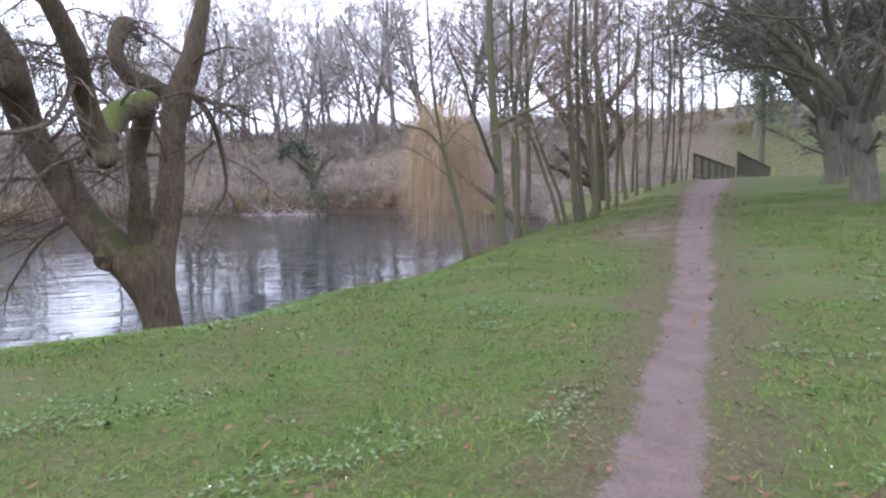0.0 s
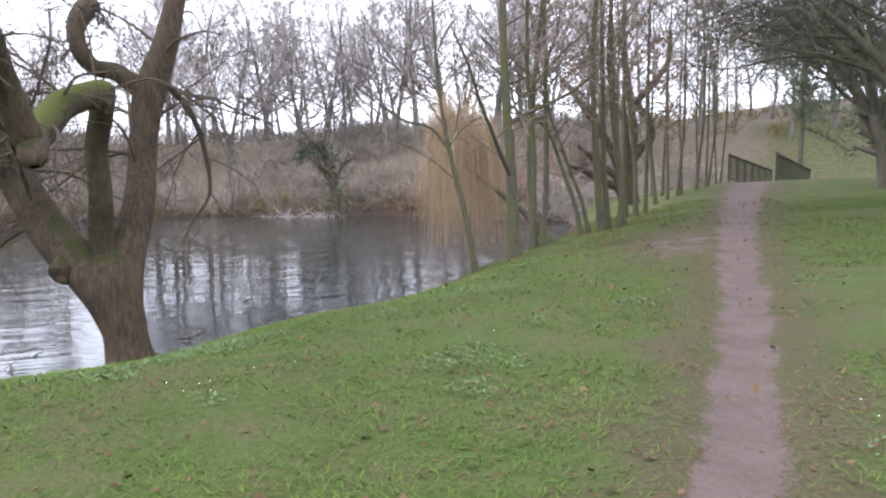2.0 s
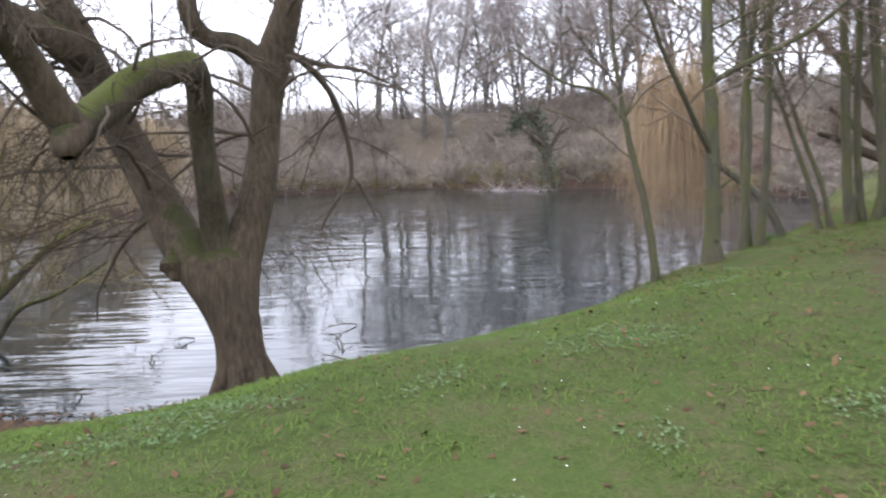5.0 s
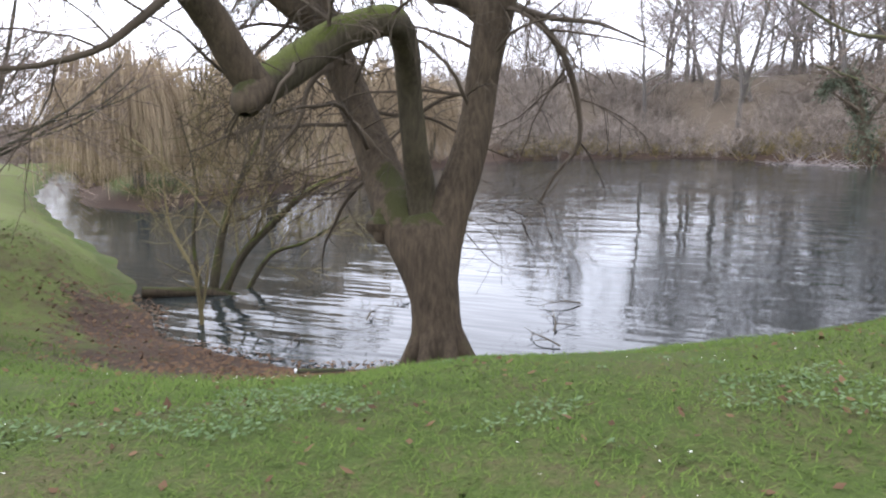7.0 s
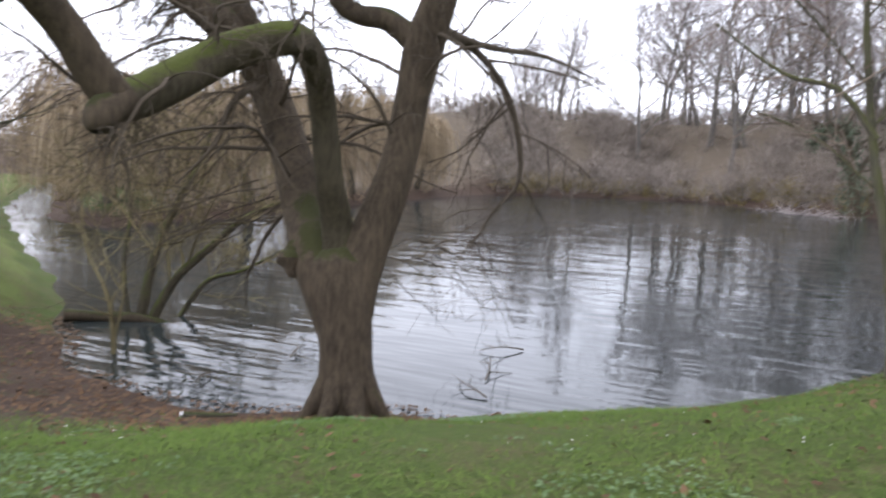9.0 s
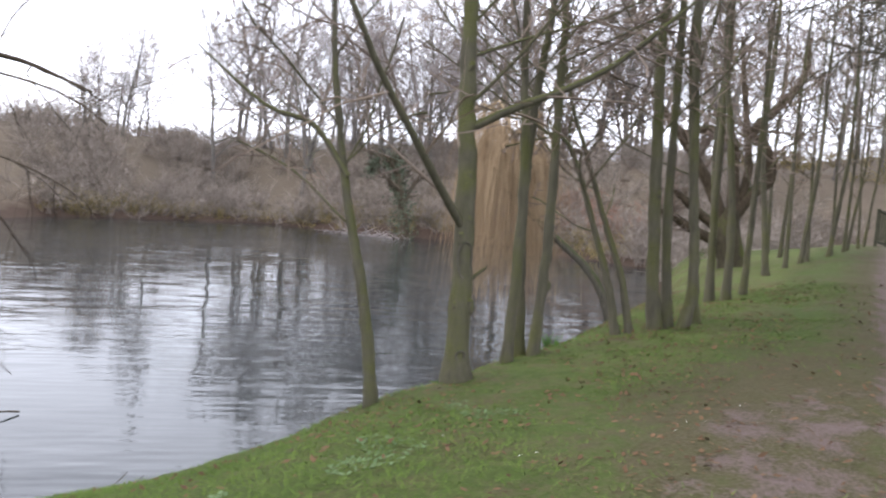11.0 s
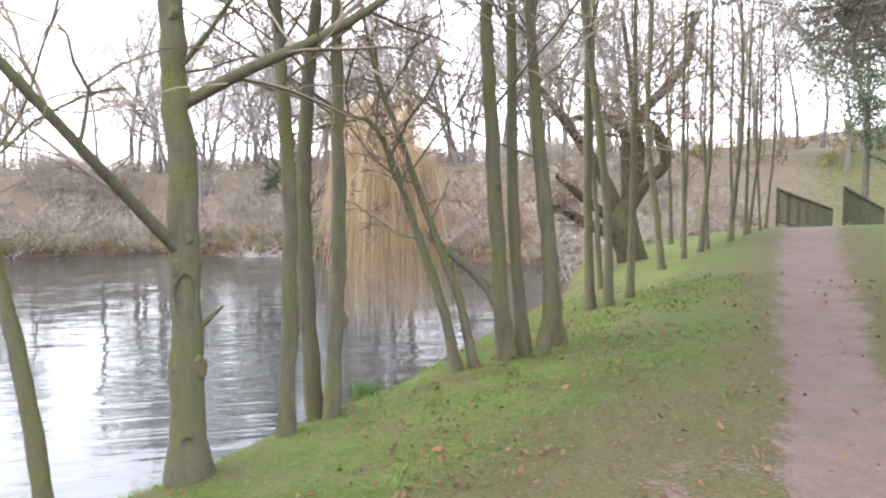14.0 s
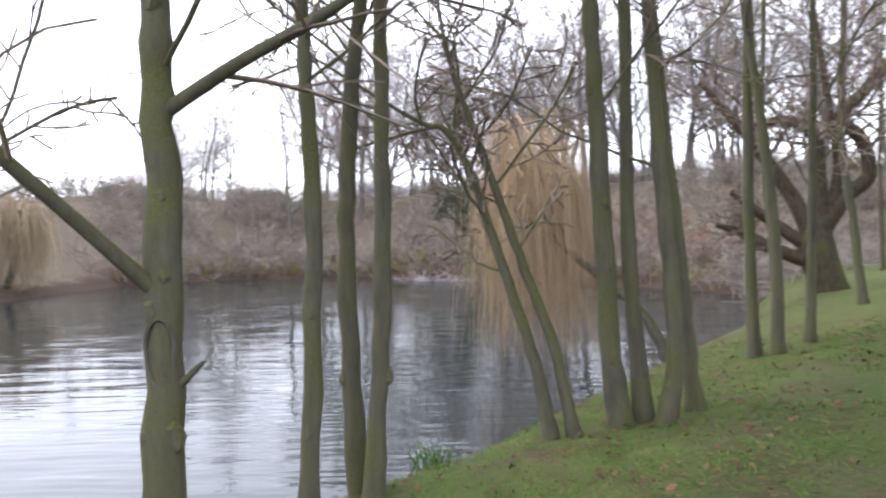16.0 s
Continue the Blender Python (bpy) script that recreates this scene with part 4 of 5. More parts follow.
# ---- shrubs standing in the bay ----
def pond_shrub():
    rng = np.random.default_rng(17)
    ob = thing("sallow_bush", (-16.21, 8.80, -0.35), "leaning sallow bush with mossy stems standing in the water", "shrub")
    stems = [smooth_run([(-16.31, 8.80, -0.4), (-16.41, 9.10, 1.0), (-16.55, 9.32, 1.61), (-16.57, 9.71, 2.49), (-16.78, 10.15, 3.24), (-16.71, 10.50, 4.2)], [0.12, 0.095, 0.085, 0.07, 0.05, 0.02]),
             smooth_run([(-16.29, 8.90, -0.4), (-16.16, 9.50, 0.77), (-15.98, 10.10, 1.41), (-15.75, 10.94, 2.17), (-15.51, 11.90, 2.6)], [0.11, 0.09, 0.08, 0.06, 0.02]),
             smooth_run([(-16.44, 9.50, -0.3), (-16.37, 10.18, 0.7), (-16.29, 10.96, 0.94), (-16.11, 12.00, 1.5)], [0.06, 0.05, 0.035, 0.02]),
             smooth_run([(-16.41, 8.70, -0.3), (-16.71, 8.60, 1.0), (-17.01, 8.80, 2.4), (-17.31, 8.60, 3.8)], [0.055, 0.045, 0.035, 0.015])]
    log = smooth_run([(-16.71, 7.50, 0.12), (-16.51, 8.10, 0.08), (-16.26, 8.80, 0.05), (-15.93, 9.45, -0.1), (-15.71, 10.10, -0.25)], [0.12, 0.11, 0.11, 0.09, 0.06])
    tube_part("trunk", stems, 10, MOSSY_BARK, ob)
    tube_part("fallen_stem", [log], 9, WILLOW_BARK, ob)
    a, b, c = [], [], []
    for run in stems:
        a += fork(rng, run, 10, 55, 0.55, 0.2, 8, 0.13, 0.03, 0.35, 0.3)
    for run in a:
        b += fork(rng, run, 7, 45, 0.5, 0.12, 5, 0.14, 0.0, 0.5, 0.5)
    for run in b:
        c += fork(rng, run, 3, 45, 0.55, 0.15, 3, 0.13, -0.03, 0.6, 0.5)
    tube_part("bough", [(p, np.maximum(r, 0.012)) for p, r in a], 5, SALLOW_TWIG, ob)
    tube_part("crown", [(p, np.maximum(r, 0.009)) for p, r in b] + [(p, np.maximum(r, 0.007)) for p, r in c], 3, SALLOW_TWIG, ob)
    sap = thing("sapling", (-13.95, 8.26, -0.2), "thin bare sapling growing out of shallow water", "shrub")
    s = [smooth_run([(-13.95, 8.26, -0.3), (-13.97, 8.25, 0.48), (-14.05, 8.16, 1.1), (-14.30, 7.86, 2.0), (-14.40, 7.86, 3.6)], [0.045, 0.04, 0.03, 0.022, 0.012]),
         smooth_run([(-13.96, 8.26, 0.2), (-13.90, 8.41, 0.9), (-13.95, 8.46, 1.5)], [0.03, 0.02, 0.01]),
         smooth_run([(-13.97, 8.24, 0.5), (-13.80, 8.26, 1.0), (-13.70, 8.46, 1.3)], [0.02, 0.014, 0.008])]
    tube_part("stem", s, 7, SALLOW_TWIG, sap)
    t = []
    for run in s:
        t += fork(rng, run, 8, 50, 0.3, 0.3, 5, 0.12, 0.02, 0.5, 0.5)
    tube_part("crown", [(p, np.maximum(r, 0.006)) for p, r in t], 3, SALLOW_TWIG, sap)


pond_shrub()


def meadow_tree():
    x, y = -14.6, 4.55
    z = floor_at(x, y)
    rng = np.random.default_rng(23)
    p = np.array([x, y, z])
    stems = [smooth_run([p - (0, 0.1, 0.2), p + (0.0, -0.1, 0.8), p + (0.05, -0.2, 1.6), p + (0.0, -0.5, 2.8), p + (-0.1, -1.2, 6.2)], [0.085, 0.07, 0.06, 0.05, 0.012]),
             smooth_run([p + (0, 0.1, -0.2), p + (0.0, 0.16, 0.7), p + (-0.05, 0.2, 1.3), p + (-0.1, 0.5, 1.85), p + (-0.1, 0.9, 2.6), p + (-0.1, 1.7, 5.8)], [0.09, 0.07, 0.065, 0.055, 0.04, 0.012]),
             smooth_run([p + (0, 0.0, -0.1), p + (-0.1, 0.05, 1.0), p + (-0.15, 0.05, 2.4), p + (-0.2, 0.2, 6.8)], [0.07, 0.055, 0.045, 0.012]),
             smooth_run([p + (0.05, -0.2, -0.1), p + (0.2, -0.4, 0.9), p + (0.3, -0.9, 2.2), p + (0.3, -1.9, 4.9)], [0.06, 0.05, 0.04, 0.012])]
    bare_tree("hawthorn_tree", 23, tuple(p), 4, 0.1, "small multi-stemmed bare hawthorn alone on the meadow", "", GREY_BARK, BROWN_TWIG, stems=stems, boughs=13, first=0.26,
              bough_share=0.5, angle=58, twigs=8, sprays=6, sprigs=4, thin=0.0065, category="tree")


meadow_tree()
for k, (x, y, h, s, n) in enumerate([(-36.2, 9.2, 7.2, 4.2, 3000), (-39.0, 16.0, 7.8, 4.2, 2600), (-45.0, 24.0, 8.0, 3.6, 2000), (-50.0, 31.0, 7.0, 3.4, 1800)]):
    weeping_tree("willow_tree", 60 + k, (x, y, floor_at(x, y)), h, s, n, "tan weeping willow trailing to the water's edge", "tan willows on the peninsula", TAN_TWIG, 0.2, 0.013)


# ---- far bank: bare trees, brush and hedge ----
def far_wood():
    rng = np.random.default_rng(77)
    # bark and twigs here carry painted haze, as no air is modelled
    models = [bare_tree("bare_tree", 90 + k, (-30 + 9 * k, 84, floor_at(-30 + 9 * k, 84)), h, g, "tall leafless tree on the far wooded bank", "bare trees on the far bank", HAZY_FAR_BARK, HAZE_GREY_TWIG,
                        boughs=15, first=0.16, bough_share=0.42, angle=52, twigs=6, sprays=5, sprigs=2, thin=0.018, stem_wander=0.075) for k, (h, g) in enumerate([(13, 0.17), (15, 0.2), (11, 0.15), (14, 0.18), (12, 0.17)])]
    spots = []
    for k in range(40):
        s = (k + 0.6 * rng.random()) / 40
        spots.append((-62 + 92 * s, 76 + 20 * rng.random() + (8 if s > 0.6 else 0)))
    for k in range(22):
        spots.append((-66 - 22 * rng.random(), 30 + 52 * (k + rng.random()) / 22))
    for k in range(20):
        spots.append((-158 - 40 * rng.random(), -45 + 75 * (k + rng.random()) / 20))
    for k in range(8):
        spots.append((-27 - 24 * rng.random(), 63 + 9 * rng.random()))
    for k in range(8):
        spots.append((12 + 30 * rng.random(), 66 + 40 * rng.random()))
    for k in range(20):
        spots.append((-46 - 30 * rng.random(), 52 + 38 * rng.random()))
    for k in range(12):
        spots.append((-38 + 34 * rng.random(), 73 + 12 * rng.random()))
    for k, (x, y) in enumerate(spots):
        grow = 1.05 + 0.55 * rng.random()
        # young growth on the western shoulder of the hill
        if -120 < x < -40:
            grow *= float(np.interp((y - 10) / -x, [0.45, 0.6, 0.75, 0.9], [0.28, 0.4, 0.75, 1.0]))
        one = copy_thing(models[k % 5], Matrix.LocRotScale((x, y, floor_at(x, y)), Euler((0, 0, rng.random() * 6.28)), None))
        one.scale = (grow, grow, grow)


far_wood()


def ivy_tree():
    """A stout old tree at the far waterline, its trunk wrapped in ivy."""
    x, y = -31.2, 55.6
    z = max(0.0, floor_at(x, y))
    rng = np.random.default_rng(131)
    p = np.array([x, y, z])
    trunk = smooth_run([p - (0, 0, 0.2), p + (-0.15, 0, 1.5), p + (-0.5, 0, 3.2), p + (-1.0, 0, 5.0), p + (-1.3, 0, 6.4)], [0.5, 0.36, 0.33, 0.28, 0.14])
    arm = smooth_run([p + (-1.05, 0, 5.1), p + (-1.9, 0, 5.9), p + (-3.0, 0.1, 5.9), p + (-3.7, 0.1, 5.0)], [0.2, 0.15, 0.11, 0.05])
    ob = bare_tree("bare_tree", 131, tuple(p), 7, 0.3, "dark ivy-clad leafless tree at the water's far edge", "", WILLOW_BARK, DARK_TWIG, boughs=9, first=0.35, bough_share=0.45, twigs=5, sprays=5, sprigs=2, thin=0.016, stems=[trunk, arm])
    leaves = []
    for run in (trunk, arm):
        for at, r in zip(*run):
            for _ in range(70):
                c = at + rng.normal(0, 1, 3) * (0.22 + r * 0.6)
                d = rng.normal(0, 1, 3)
                leaves.append((np.array([c, c + d / np.linalg.norm(d) * 0.16]), np.array([0.06, 0.03])))
    tagged(tube_part("ivy", leaves, 2, EVERGREEN, ob, "dark green ivy leaves"), kind="stuff")


ivy_tree()


def pine(seed, x, y, height, label):
    """A tall evergreen with a bare lower trunk and ragged tufts of needles."""
    rng = np.random.default_rng(seed)
    z = floor_at(x, y)
    ob = thing("evergreen_tree", (x, y, z), label, "tree", "evergreens behind the bridge")
    trunk = shoot(rng, (x, y, z - 0.2), (0.02, 0, 1), height, 0.24, 0.05, 12, 0.03, 0.05)
    tube_part("trunk", [trunk], 9, GREY_BARK, ob)
    boughs, tufts = fork(rng, trunk, 42, 75, 0.34, 0.34, 6, 0.12, 0.03, 0.35, 0.3), []
    tube_part("bough", boughs, 4, GREY_BARK, ob)
    for run in boughs:
        for at in run[0][1:]:
            for _ in range(50):
                c = at + rng.normal(0, 0.42, 3) * (1, 1, 0.6)
                d = rng.normal(0, 1, 3) + (0, 0, 0.3)
                tufts.append((np.array([c, c + d / np.linalg.norm(d) * (0.14 + 0.16 * rng.random())]), np.array([0.035, 0.015])))
    tagged(tube_part("crown", tufts, 2, EVERGREEN, ob), kind="stuff")


pine(501, 4.9, 60.0, 15.0, "tall dark evergreen with a bare lower trunk behind the bridge")
pine(502, 11.5, 66.0, 13.0, "tall dark evergreen on the slope behind the bridge")
pine(503, 16.0, 52.0, 12.0, "dark evergreen standing beyond the lawn trees")


def brush(name, seed, amount, where, tall, material, label, thin=0.016):
    """Dense scrub of thin branching stems over an area, as one growth."""
    rng = np.random.default_rng(seed)
    xy = np.array([where(rng) for _ in range(amount)])
    xy = xy[shore_distance(xy[:, 0], xy[:, 1]) > 0.15]
    zs = ground_z(xy[:, 0], xy[:, 1])
    stems, side = [], []
    for (x, y), z in zip(xy[::6], zs[::6]):
        size = tall * (0.45 + 0.9 * rng.random() ** 1.5)
        for _ in range(6):
            h = size * (0.6 + 0.5 * rng.random())
            run = shoot(rng, (x + rng.normal(0, 0.25), y + rng.normal(0, 0.25), z - 0.1), (rng.normal(0, 0.6), rng.normal(0, 0.6), 1), h, thin * 1.5, thin * 0.6, 4, 0.2, 0.03)
            stems.append(run)
            side += fork(rng, run, 6, 58, 0.5, 0.2, 2, 0.2, 0.02, 0.8, 0.6)
    a, fa = tubes([(p, np.maximum(r, thin * 0.8)) for p, r in stems], 3)
    b, fb = tubes([(p, np.maximum(r, thin * 0.75)) for p, r in side], 2)
    v, f = np.concatenate([a, b]), np.concatenate([fa, fb + len(a)])
    return tagged(new(name, mesh_of(name, v, f, material)), label, "scrub", kind="stuff")


def behind_shore(first, last, deep, power=1.3):
    """A picker of places on land within a depth of a stretch of the shore."""
    line = np.array(SHORE[first:last + 1])
    steps = np.linalg.norm(np.diff(line, axis=0), axis=1)
    share = steps / steps.sum()

    def pick(g):
        k = g.choice(len(share), p=share)
        p = line[k] + (line[k + 1] - line[k]) * g.random()
        t = (line[k + 1] - line[k]) / steps[k]
        out = np.array([t[1], -t[0]]) * (0.25 + deep * g.random() ** power)
        return tuple(p + out + g.normal(0, 0.3, 2))

    return pick


brush("bank_scrub", 201, 6200, behind_shore(12, 19, 24), 2.7, HAZY_SCRUB_TWIG, "dense brown leafless scrub covering the far bank", 0.022)
brush("bank_scrub", 208, 900, behind_shore(13, 19, 2.5), 1.5, OLIVE_TWIG, "low overhanging scrub along the water's far edge", 0.02)
brush("bank_scrub", 209, 420, behind_shore(10, 13, 3.0), 1.6, HAZY_SCRUB_TWIG, "thin scrub along the stream mouth", 0.016)
brush("bank_scrub", 202, 1600, lambda g: (-54 - 34 * g.random(), 18 + 62 * g.random()), 3.4, HAZY_SCRUB_TWIG, "dense brown leafless scrub behind the willows", 0.024)
brush("bank_scrub", 203, 260, lambda g: (-26 + 12 * g.random(), 58 + 6 * g.random()), 2.6, RUSSET_TWIG, "russet bracken and scrub on the far bank", 0.024)
brush("bank_scrub", 204, 1500, lambda g: (-85 + 70 * g.random(), 74 + 32 * g.random()), 2.8, HAZY_SCRUB_TWIG, "leafless scrub over the hillside behind the bridge", 0.03)
brush("bank_scrub", 211, 700, lambda g: (-15 + 38 * g.random(), 84 + 30 * g.random()), 2.2, OLIVE_TWIG, "olive scrub on the green hillside", 0.03)
brush("bank_scrub", 212, 260, lambda g: (5.5 + 13 * g.random(), 57 + 2.0 * g.random()), 1.5, BROWN_TWIG, "low brown hedge on the slope behind the bridge", 0.016)
brush("bank_scrub", 205, 900, lambda g: (-66 - 55 * g.random(), 9.5 + 24 * g.random()), 3.5, OLIVE_TWIG, "olive-brown hedge growth beyond the water", 0.03)
brush("bank_scrub", 206, 1000, lambda g: (-156 - 25 * g.random(), -60 + 72 * g.random()), 8.5, HAZY_SCRUB_TWIG, "hedge of bare scrub along the far road", 0.035)
brush("bank_scrub", 210, 1300, lambda g: (-43 - 20 * g.random(), 7.2 + 8 * g.random()), 5.0, OLIVE_TWIG, "tall dark scrub closing the pond's narrow end", 0.022)
brush("bank_scrub", 213, 420, lambda g: (-66 - 30 * g.random(), 7.4 + 4 * g.random() - 5.5 * (g.random() < 0.5)), 4.6, BROWN_TWIG, "dark leafless thicket at the head of the channel", 0.026)
brush("bank_scrub", 207, 300, behind_shore(20, 24, 2.0), 1.6, TAN_TWIG, "dry reeds on the peninsula's edge", 0.012)


def paint(name, colour, rough=0.35):
    m, n, l, b = shader(name, rough, 0.5)
    dirt = noise_of(n, l, 3.0, 4, 0.6, place_of(n))
    l.new(ramp_of(n, l, dirt, [(0.3, tuple(c * 0.82 for c in colour)), (0.7, colour)]), b.inputs["Base Color"])
    return m


ASPHALT, WHITE_PAINT, SILVER_PAINT = paint("pale_asphalt", (0.30, 0.30, 0.31), 0.9), paint("white_paint", (0.78, 0.78, 0.78)), paint("silver_paint", (0.42, 0.45, 0.46))
DARK_GLASS, RUBBER = paint("dark_glass", (0.02, 0.025, 0.03), 0.08), paint("black_rubber", (0.02, 0.02, 0.02), 0.8)


# ---- small growth on the lawn ----
def flat_leaves(name, spots, size, material, label, category, rng, lift=0.012, curl=0.5):
    """Small bent leaves lying about, two triangles each, as one growth."""
    n = len(spots)
    a, s = rng.random(n) * 6.283, size * (0.55 + 0.9 * rng.random(n))
    u = np.stack([np.cos(a), np.sin(a), rng.normal(0, curl * 0.35, n)], 1) * s[:, None]
    w = np.stack([-np.sin(a), np.cos(a), rng.normal(0, curl * 0.35, n)], 1) * s[:, None] * 0.6
    c = spots + np.array([0, 0, lift])
    tip = np.abs(rng.normal(0, curl, n))[:, None] * s[:, None] * np.array([[0, 0, 1.0]])
    v = np.stack([c - u, c + w + tip * 0.5, c + u + tip, c - w + tip * 0.3], 1).reshape(-1, 3)
    f = np.arange(4 * n).reshape(-1, 4)
    return tagged(new(name, mesh_of(name, v, f, material, False)), label, category, kind="stuff")


def scatter(rng, amount, x0, x1, y0, y1):
    x, y = x0 + (x1 - x0) * rng.random(amount), y0 + (y1 - y0) * rng.random(amount)
    return x, y


def on_ground(x, y):
    return np.stack([x, y, ground_z(x, y)], 1)


def patchy(x, y, scale, seed):
    return np.array([noise.noise((a * scale, b * scale, seed)) for a, b in zip(x, y)])


def lawn_growth():
    rng = np.random.default_rng(301)
    x, y = scatter(rng, 300000, -9.0, 4.5, 2.0, 24.0)
    keep = (shore_distance(x, y) > 0.7) & (np.abs(x - path_x(y)) > path_half(y) + 0.8 * rng.random(len(x)) ** 1.3)
    keep &= rng.random(len(x)) < 1.15 - 0.035 * np.hypot(x + 0.4, np.maximum(y - 12, 0)) - 0.05 * np.maximum(0, -x - 5)
    keep &= rng.random(len(x)) > 1.35 - np.hypot((x + 0.95) / 1.5, (y - 14.6) / 4.2)
    keep &= ~((np.hypot((x + 9.0) / 3.0, (y - 9.6) / 2.9) < 1.05) & (rng.random(len(x)) < 0.93))
    x, y = x[keep], y[keep]
    n = len(x)
    tuft = patchy(x, y, 2.3, 1.0)
    h = (0.028 + 0.034 * rng.random(n)) * (1 + 0.7 * tuft)
    a, lean = rng.random(n) * 6.283, 0.7 + rng.random(n) * 1.2
    c = on_ground(x, y) + np.array([0, 0, 0.008])
    half = np.stack([np.cos(a), np.sin(a), 0 * a], 1) * 0.0038
    bend = np.stack([-np.sin(a) * lean, np.cos(a) * lean, 1 - 0.35 * lean], 1) * h[:, None]
    v = np.stack([c - half, c + half, c + bend], 1).reshape(-1, 3)
    f = np.arange(3 * n).reshape(-1, 3)
    tagged(new("grass", mesh_of("grass", v, f, BLADE, False, 3)), "short winter lawn grass on the slope", "grass", kind="stuff")
    x, y = scatter(rng, 70000, -19.0, -5.0, -1.5, 9.5)
    keep = (shore_distance(x, y) > 0.5) & (rng.random(len(x)) < 1.1 - 0.05 * np.maximum(0, -x - 6)) & ~((shore_distance(x, y) < 2.4) & (x > -15.5) & (rng.random(len(x)) < 0.85)) & (rng.random(len(x)) > 1.2 - np.hypot((x + 10.4) / 4.2, (y - 7.3) / 2.0))
    x, y = x[keep], y[keep]
    n = len(x)
    h = (0.03 + 0.04 * rng.random(n)) * (1 + 0.8 * patchy(x, y, 1.3, 5.0))
    a, lean = rng.random(n) * 6.283, 0.7 + rng.random(n) * 1.2
    c = on_ground(x, y) + np.array([0, 0, 0.008])
    half = np.stack([np.cos(a), np.sin(a), 0 * a], 1) * 0.007
    bend = np.stack([-np.sin(a) * lean, np.cos(a) * lean, 1 - 0.35 * lean], 1) * h[:, None]
    v = np.stack([c - half, c + half, c + bend], 1).reshape(-1, 3)
    tagged(new("meadow_grass", mesh_of("meadow_grass", v, np.arange(3 * n).reshape(-1, 3), BLADE, False, 3)), "coarse meadow grass round the bay", "grass", kind="stuff")
    x, y = scatter(rng, 80000, -7.5, 3.8, 2.0, 17.0)
    patch = patchy(x, y, 0.75, 7.0) + 0.5 * patchy(x, y, 2.4, 9.0)
    keep = (patch > 0.33) & ((y < 11) | (x < -2.8)) & (shore_distance(x, y) > 2.0) & (np.abs(x - path_x(y)) > path_half(y) * 2.0)
    flat_leaves("lawn_weeds", on_ground(x[keep], y[keep]), 0.016, WEED, "pale green clover and daisy leaves in the lawn", "weeds", rng, 0.026, 0.5)
    x, y = scatter(rng, 700, -7.5, 2.5, 2.0, 15.0)
    keep = (patchy(x, y, 0.6, 12.0) > 0.12) & (shore_distance(x, y) > 2.0) & (np.abs(x - path_x(y)) > path_half(y) * 2.0)
    flat_leaves("daisies", on_ground(x[keep], y[keep]), 0.0075, PETAL, "tiny white daisies scattered in the lawn", "flowers", rng, 0.05, 0.3)
    x, y = scatter(rng, 3200, -8.5, 4.0, 2.0, 24.0)
    keep = shore_distance(x, y) > 0.4
    flat_leaves("fallen_leaves", on_ground(x[keep], y[keep]), 0.026, DEAD_LEAF, "brown fallen leaves scattered over the grass", "leaves", rng, 0.02, 0.6)
    x, y = scatter(rng, 11000, -17.0, -6.0, 5.0, 12.5)
    d = shore_distance(x, y)
    keep = (d > -0.3) & (d < 4.5) & (rng.random(len(x)) < np.clip(1.2 - d / 3.0, 0.04, 1)) & ((x < -7.3) | (d < 1.4))
    p = on_ground(x[keep], y[keep])
    p[:, 2] = np.maximum(p[:, 2], 0.004)
    flat_leaves("leaf_litter", p, 0.04, DEAD_LEAF, "sodden brown leaf litter along the muddy shore", "leaves", rng, 0.012, 0.4)
    x, y = scatter(rng, 15000, -6.0, -1.2, 13.0, 25.0)
    d = shore_distance(x, y)
    keep = (d > 0.3) & (rng.random(len(x)) < np.clip(1.15 - d / 3.0, 0.4, 1)) & (patchy(x, y, 1.1, 3.0) > -0.15)
    flat_leaves("bank_leaves", on_ground(x[keep], y[keep]), 0.022, DEAD_LEAF, "dead alder leaves lying on the bank top", "leaves", rng, 0.02, 0.5)
    x, y = scatter(rng, 4200, -2.2, 1.6, 2.0, 24.0)
    keep = rng.random(len(x)) < np.where(np.abs(x - path_x(y)) < path_half(y), 0.25, 1.0)
    x, y = x[keep], y[keep]
    flat_leaves("path_leaves", on_ground(x, y), 0.018, DEAD_LEAF, "small trodden leaves and bits on the earth path", "leaves", rng, 0.004, 0.25)


lawn_growth()


def iris_clump(x, y, z):
    rng = np.random.default_rng(401)
    ob = thing("iris_clump", (x, y, z), "small green clump of iris leaves at the bank foot", "plant")
    leaves = []
    for _ in range(45):
        a = rng.random() * 6.283
        leaves.append(shoot(rng, (x + rng.normal(0, 0.09), y + rng.normal(0, 0.09), z - 0.05), (0.45 * math.cos(a), 0.45 * math.sin(a), 1), 0.2 + 0.12 * rng.random(), 0.011, 0.003, 4, 0.08, -0.06))
    tube_part("leaves", leaves, 3, IRIS_LEAF, ob)


iris_clump(-3.95, 17.75, floor_at(-3.95, 17.75))


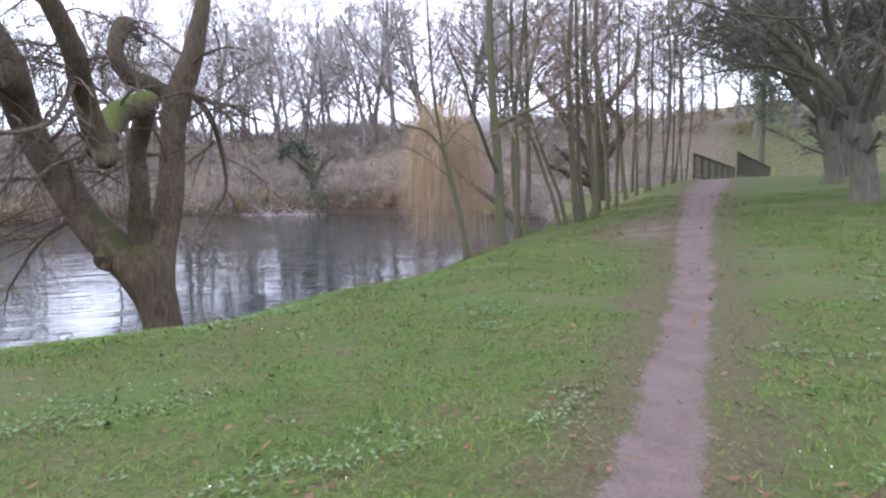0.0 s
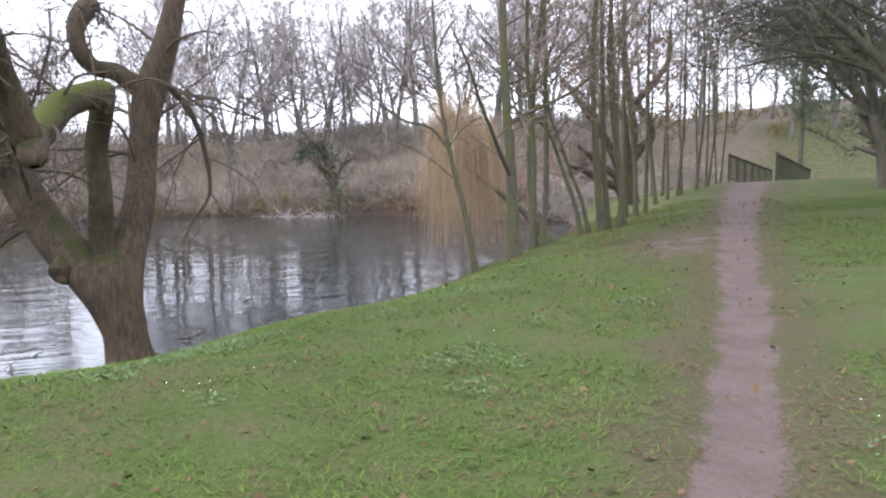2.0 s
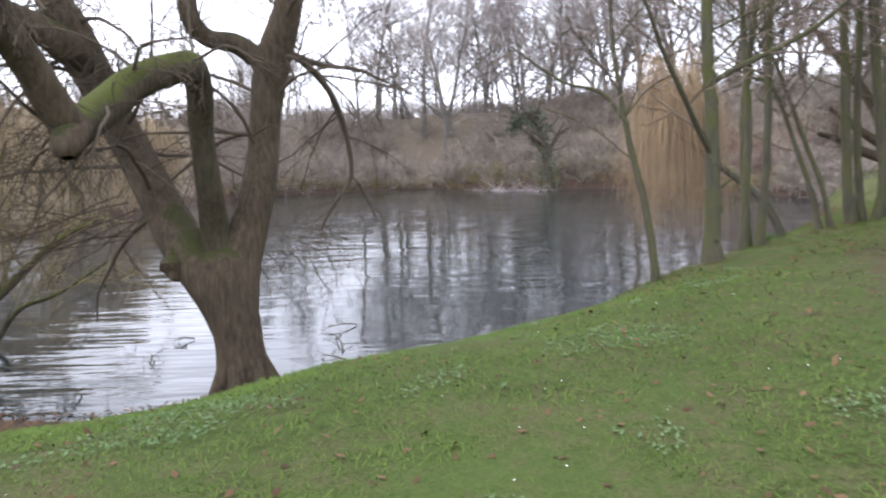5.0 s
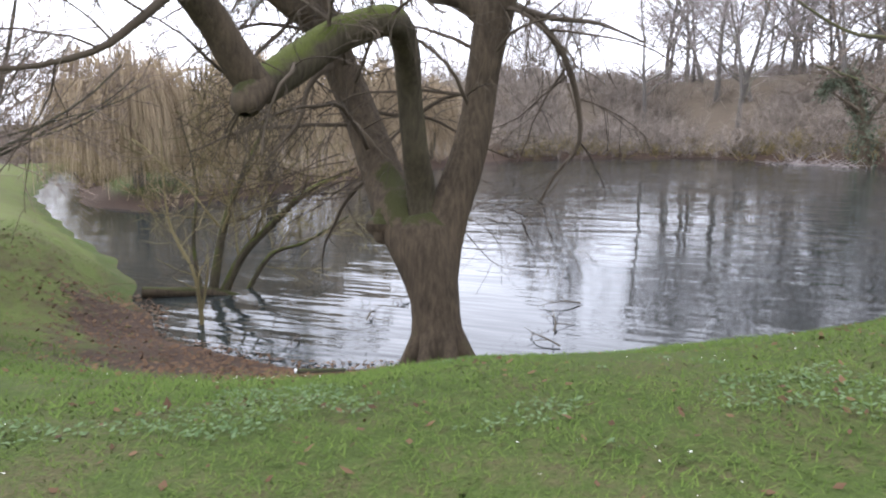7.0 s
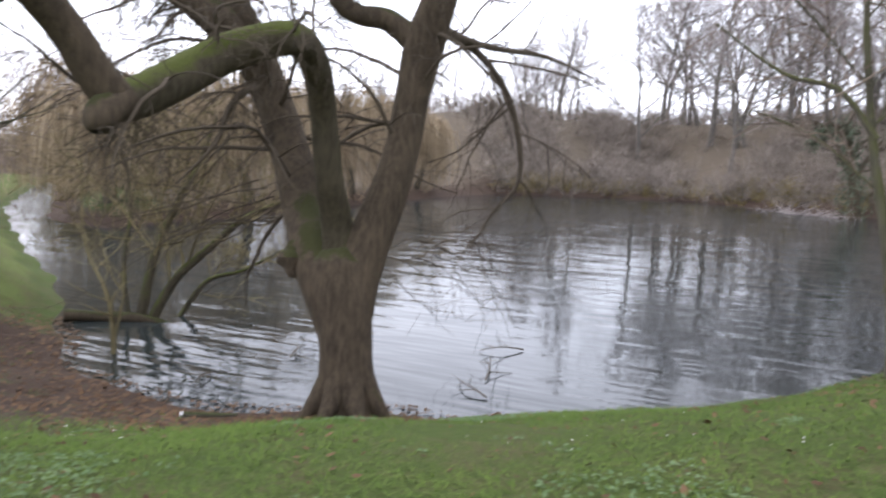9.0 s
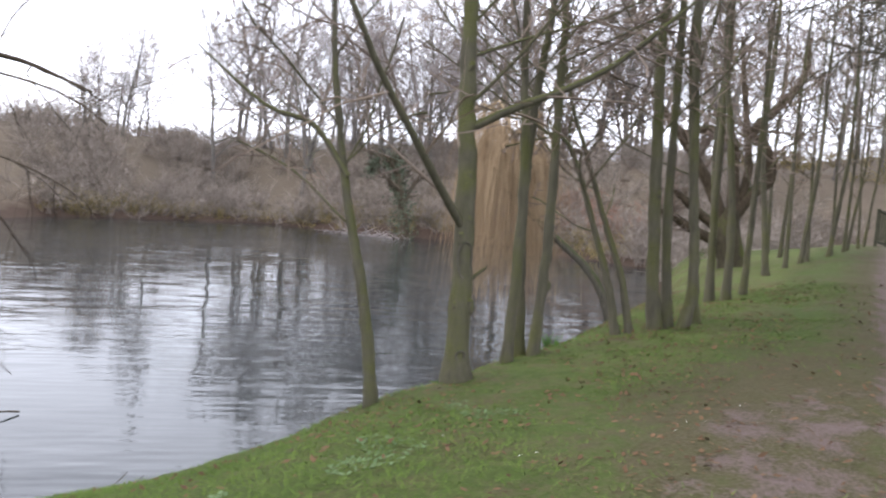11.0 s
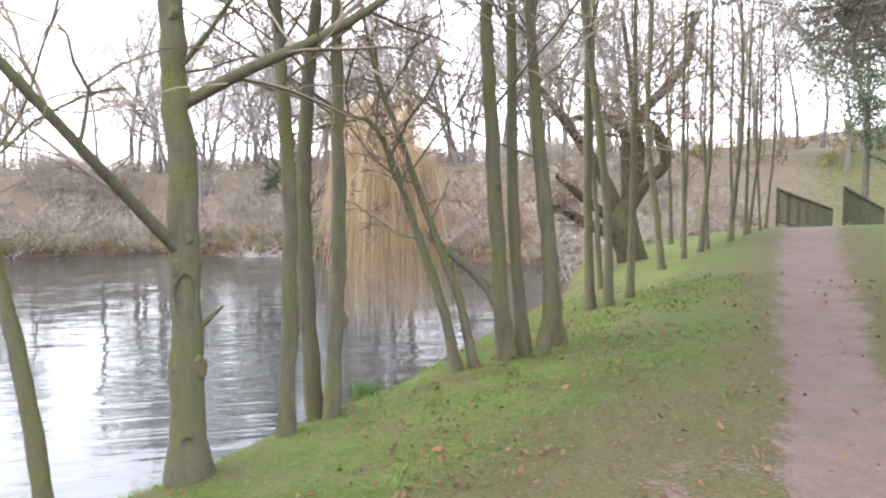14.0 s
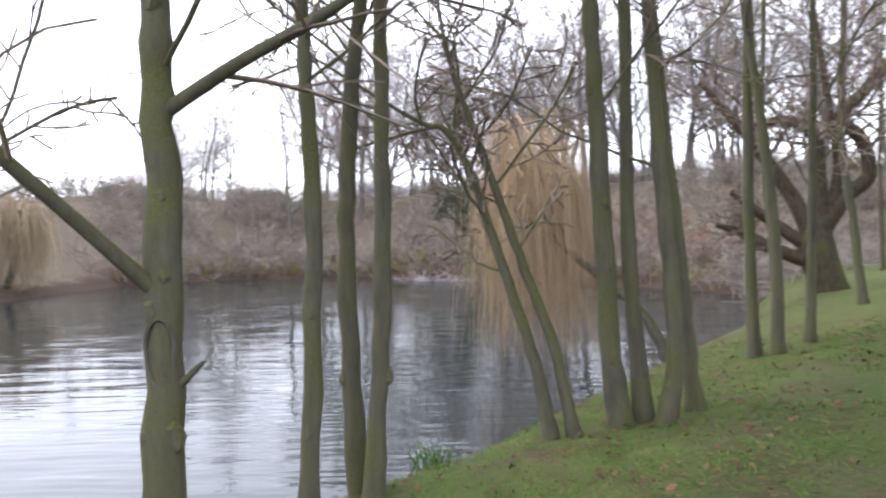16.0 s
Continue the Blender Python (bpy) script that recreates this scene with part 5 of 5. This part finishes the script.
def floating_bits():
    rng = np.random.default_rng(402)
    for k, (x, y, size) in enumerate([(-11.6, 15.2, 0.9), (-10.3, 13.6, 1.2), (-9.6, 13.2, 0.9), (-12.6, 11.0, 0.7), (-8.2, 14.0, 1.1), (-13.6, 12.5, 0.8), (-12.2, 9.6, 0.6)]):
        ob = thing("fallen_twig", (x, y, 0.0), "dark dead twig lying in the shallow water", "branch", "dead twigs in the shallows")
        run = shoot(rng, (x, y, -0.03), (rng.normal(), rng.normal(), 0.1), size, 0.018, 0.006, 6, 0.2, 0.0)
        run[0][:, 2] = 0.03 + 0.07 * np.sin(np.linspace(0, 3, 7))
        tube_part("stem", [run] + fork(rng, run, 5, 45, 0.4, 0.2, 3, 0.15, 0.01, 0.7, 0.5), 4, DARK_TWIG, ob)


floating_bits()


def pale_stick():
    x, y = -9.75, 8.85
    z = floor_at(x, y)
    ob = thing("fallen_branch", (x, y, z), "short broken branch with a pale cut end on the mud", "branch")
    tube_part("stem", [smooth_run([(x, y, z + 0.05), (x + 0.15, y + 0.3, z + 0.05), (x + 0.25, y + 0.62, z + 0.04)], [0.035, 0.033, 0.02], 4)], 8, GREY_BARK, ob)
    tube_part("cut_end", [(np.array([(x - 0.012, y - 0.025, z + 0.05), (x + 0.002, y + 0.004, z + 0.05)]), np.array([0.030, 0.036]))], 8, WHITE_PAINT, ob, "pale sawn wood end")


pale_stick()


def stick_raft():
    rng = np.random.default_rng(410)
    sticks = []
    for _ in range(90):
        sticks.append(shoot(rng, (-34 + rng.normal(0, 1.8), 54.3 + rng.normal(0, 0.5), 0.02), (rng.normal(), rng.normal(), 0.25 * rng.random()), 1.0 + rng.random(), 0.03, 0.012, 3, 0.2, 0.0))
    v, f = tubes(sticks, 4)
    tagged(new("dead_branches", mesh_of("dead_branches", v, f, HAZE_GREY_TWIG)), "raft of grey dead branches lying at the far waterline", "branches", kind="stuff")


stick_raft()


# ---- road and parked vehicles beyond the meadow ----
def lane():
    ys = np.linspace(-70, 8, 50)
    mid = -141 + 0.012 * (ys + 10) ** 2 + 0.1 * ys
    v, f = [], []
    for k, (x, y) in enumerate(zip(mid, ys)):
        for side in (-1, 0, 1):
            v.append((x + side * 3.6, y, float(ground_z(x + side * 3.6, y)) + 0.06))
    for k in range(len(ys) - 1):
        for c in (0, 1):
            a = k * 3 + c
            f.append((a, a + 1, a + 4, a + 3))
    tagged(new("road", mesh_of("road", v, f, ASPHALT)), "pale grey lane beyond the meadow", "road", kind="structure")


lane()


def vehicle(name, x, y, turn, size, body_paint, label, tall):
    """A parked vehicle with body, cabin, windows, wheels and lamps."""
    ob = thing(name, (x, y, floor_at(x, y) + 0.06), label, "car", "vehicles parked on the lane")
    ob.rotation_euler = (0, 0, radians(turn))
    length, wide, high = size
    bm = bmesh.new()
    box(bm, (length, wide, high * 0.42), (0, 0, high * 0.36), 0, 0.12)
    part("body", bm, body_paint, ob)
    bm = bmesh.new()
    back = 0.82 if tall else 0.52
    box(bm, (length * back, wide * 0.92, high * 0.45), (-length * 0.06, 0, high * 0.77), 0, 0.16)
    part("cabin", bm, body_paint, ob)
    for s in (-1, 1):
        bm = bmesh.new()
        box(bm, (length * back * 0.8, 0.03, high * 0.24), (-length * 0.06, s * wide * 0.465, high * 0.79), 0, 0.01)
        part("side_window", bm, DARK_GLASS, ob)
        bm = bmesh.new()
        box(bm, (0.04, wide * 0.76, high * 0.25), (-length * 0.06 + s * length * back * 0.5, 0, high * 0.79), 0, 0.01)
        part("windscreen", bm, DARK_GLASS, ob)
        for e in (-1, 1):
            bm = bmesh.new()
            bmesh.ops.create_cone(bm, cap_ends=True, segments=16, radius1=0.32, radius2=0.32, depth=0.22, matrix=Matrix.Translation((e * length * 0.31, s * wide * 0.44, 0.32)) @ Matrix.Rotation(radians(90), 4, "X"))
            wheel = part("wheel", bm, RUBBER, ob)
            bm = bmesh.new()
            bmesh.ops.create_cone(bm, cap_ends=True, segments=12, radius1=0.19, radius2=0.17, depth=0.24, matrix=Matrix.Translation((e * length * 0.31, s * wide * 0.445, 0.32)) @ Matrix.Rotation(radians(90), 4, "X"))
            part("rim", bm, SILVER_PAINT, wheel)
            bm = bmesh.new()
            box(bm, (0.05, wide * 0.2, 0.14), (e * length * 0.495, s * wide * 0.34, high * 0.42), 0, 0.01)
            part("lamp", bm, SILVER_PAINT, ob)


vehicle("parked_van", -139.0, -15.5, 78, (4.9, 1.95, 2.1), WHITE_PAINT, "white van parked on the lane by the meadow", True)
vehicle("parked_car", -138.5, -9.0, 95, (4.2, 1.75, 1.45), WHITE_PAINT, "pale car parked on the lane beyond the meadow", False)
vehicle("parked_van", -112.0, -24.0, 60, (5.2, 2.0, 2.3), WHITE_PAINT, "white high-sided van at the end of the lane", True)
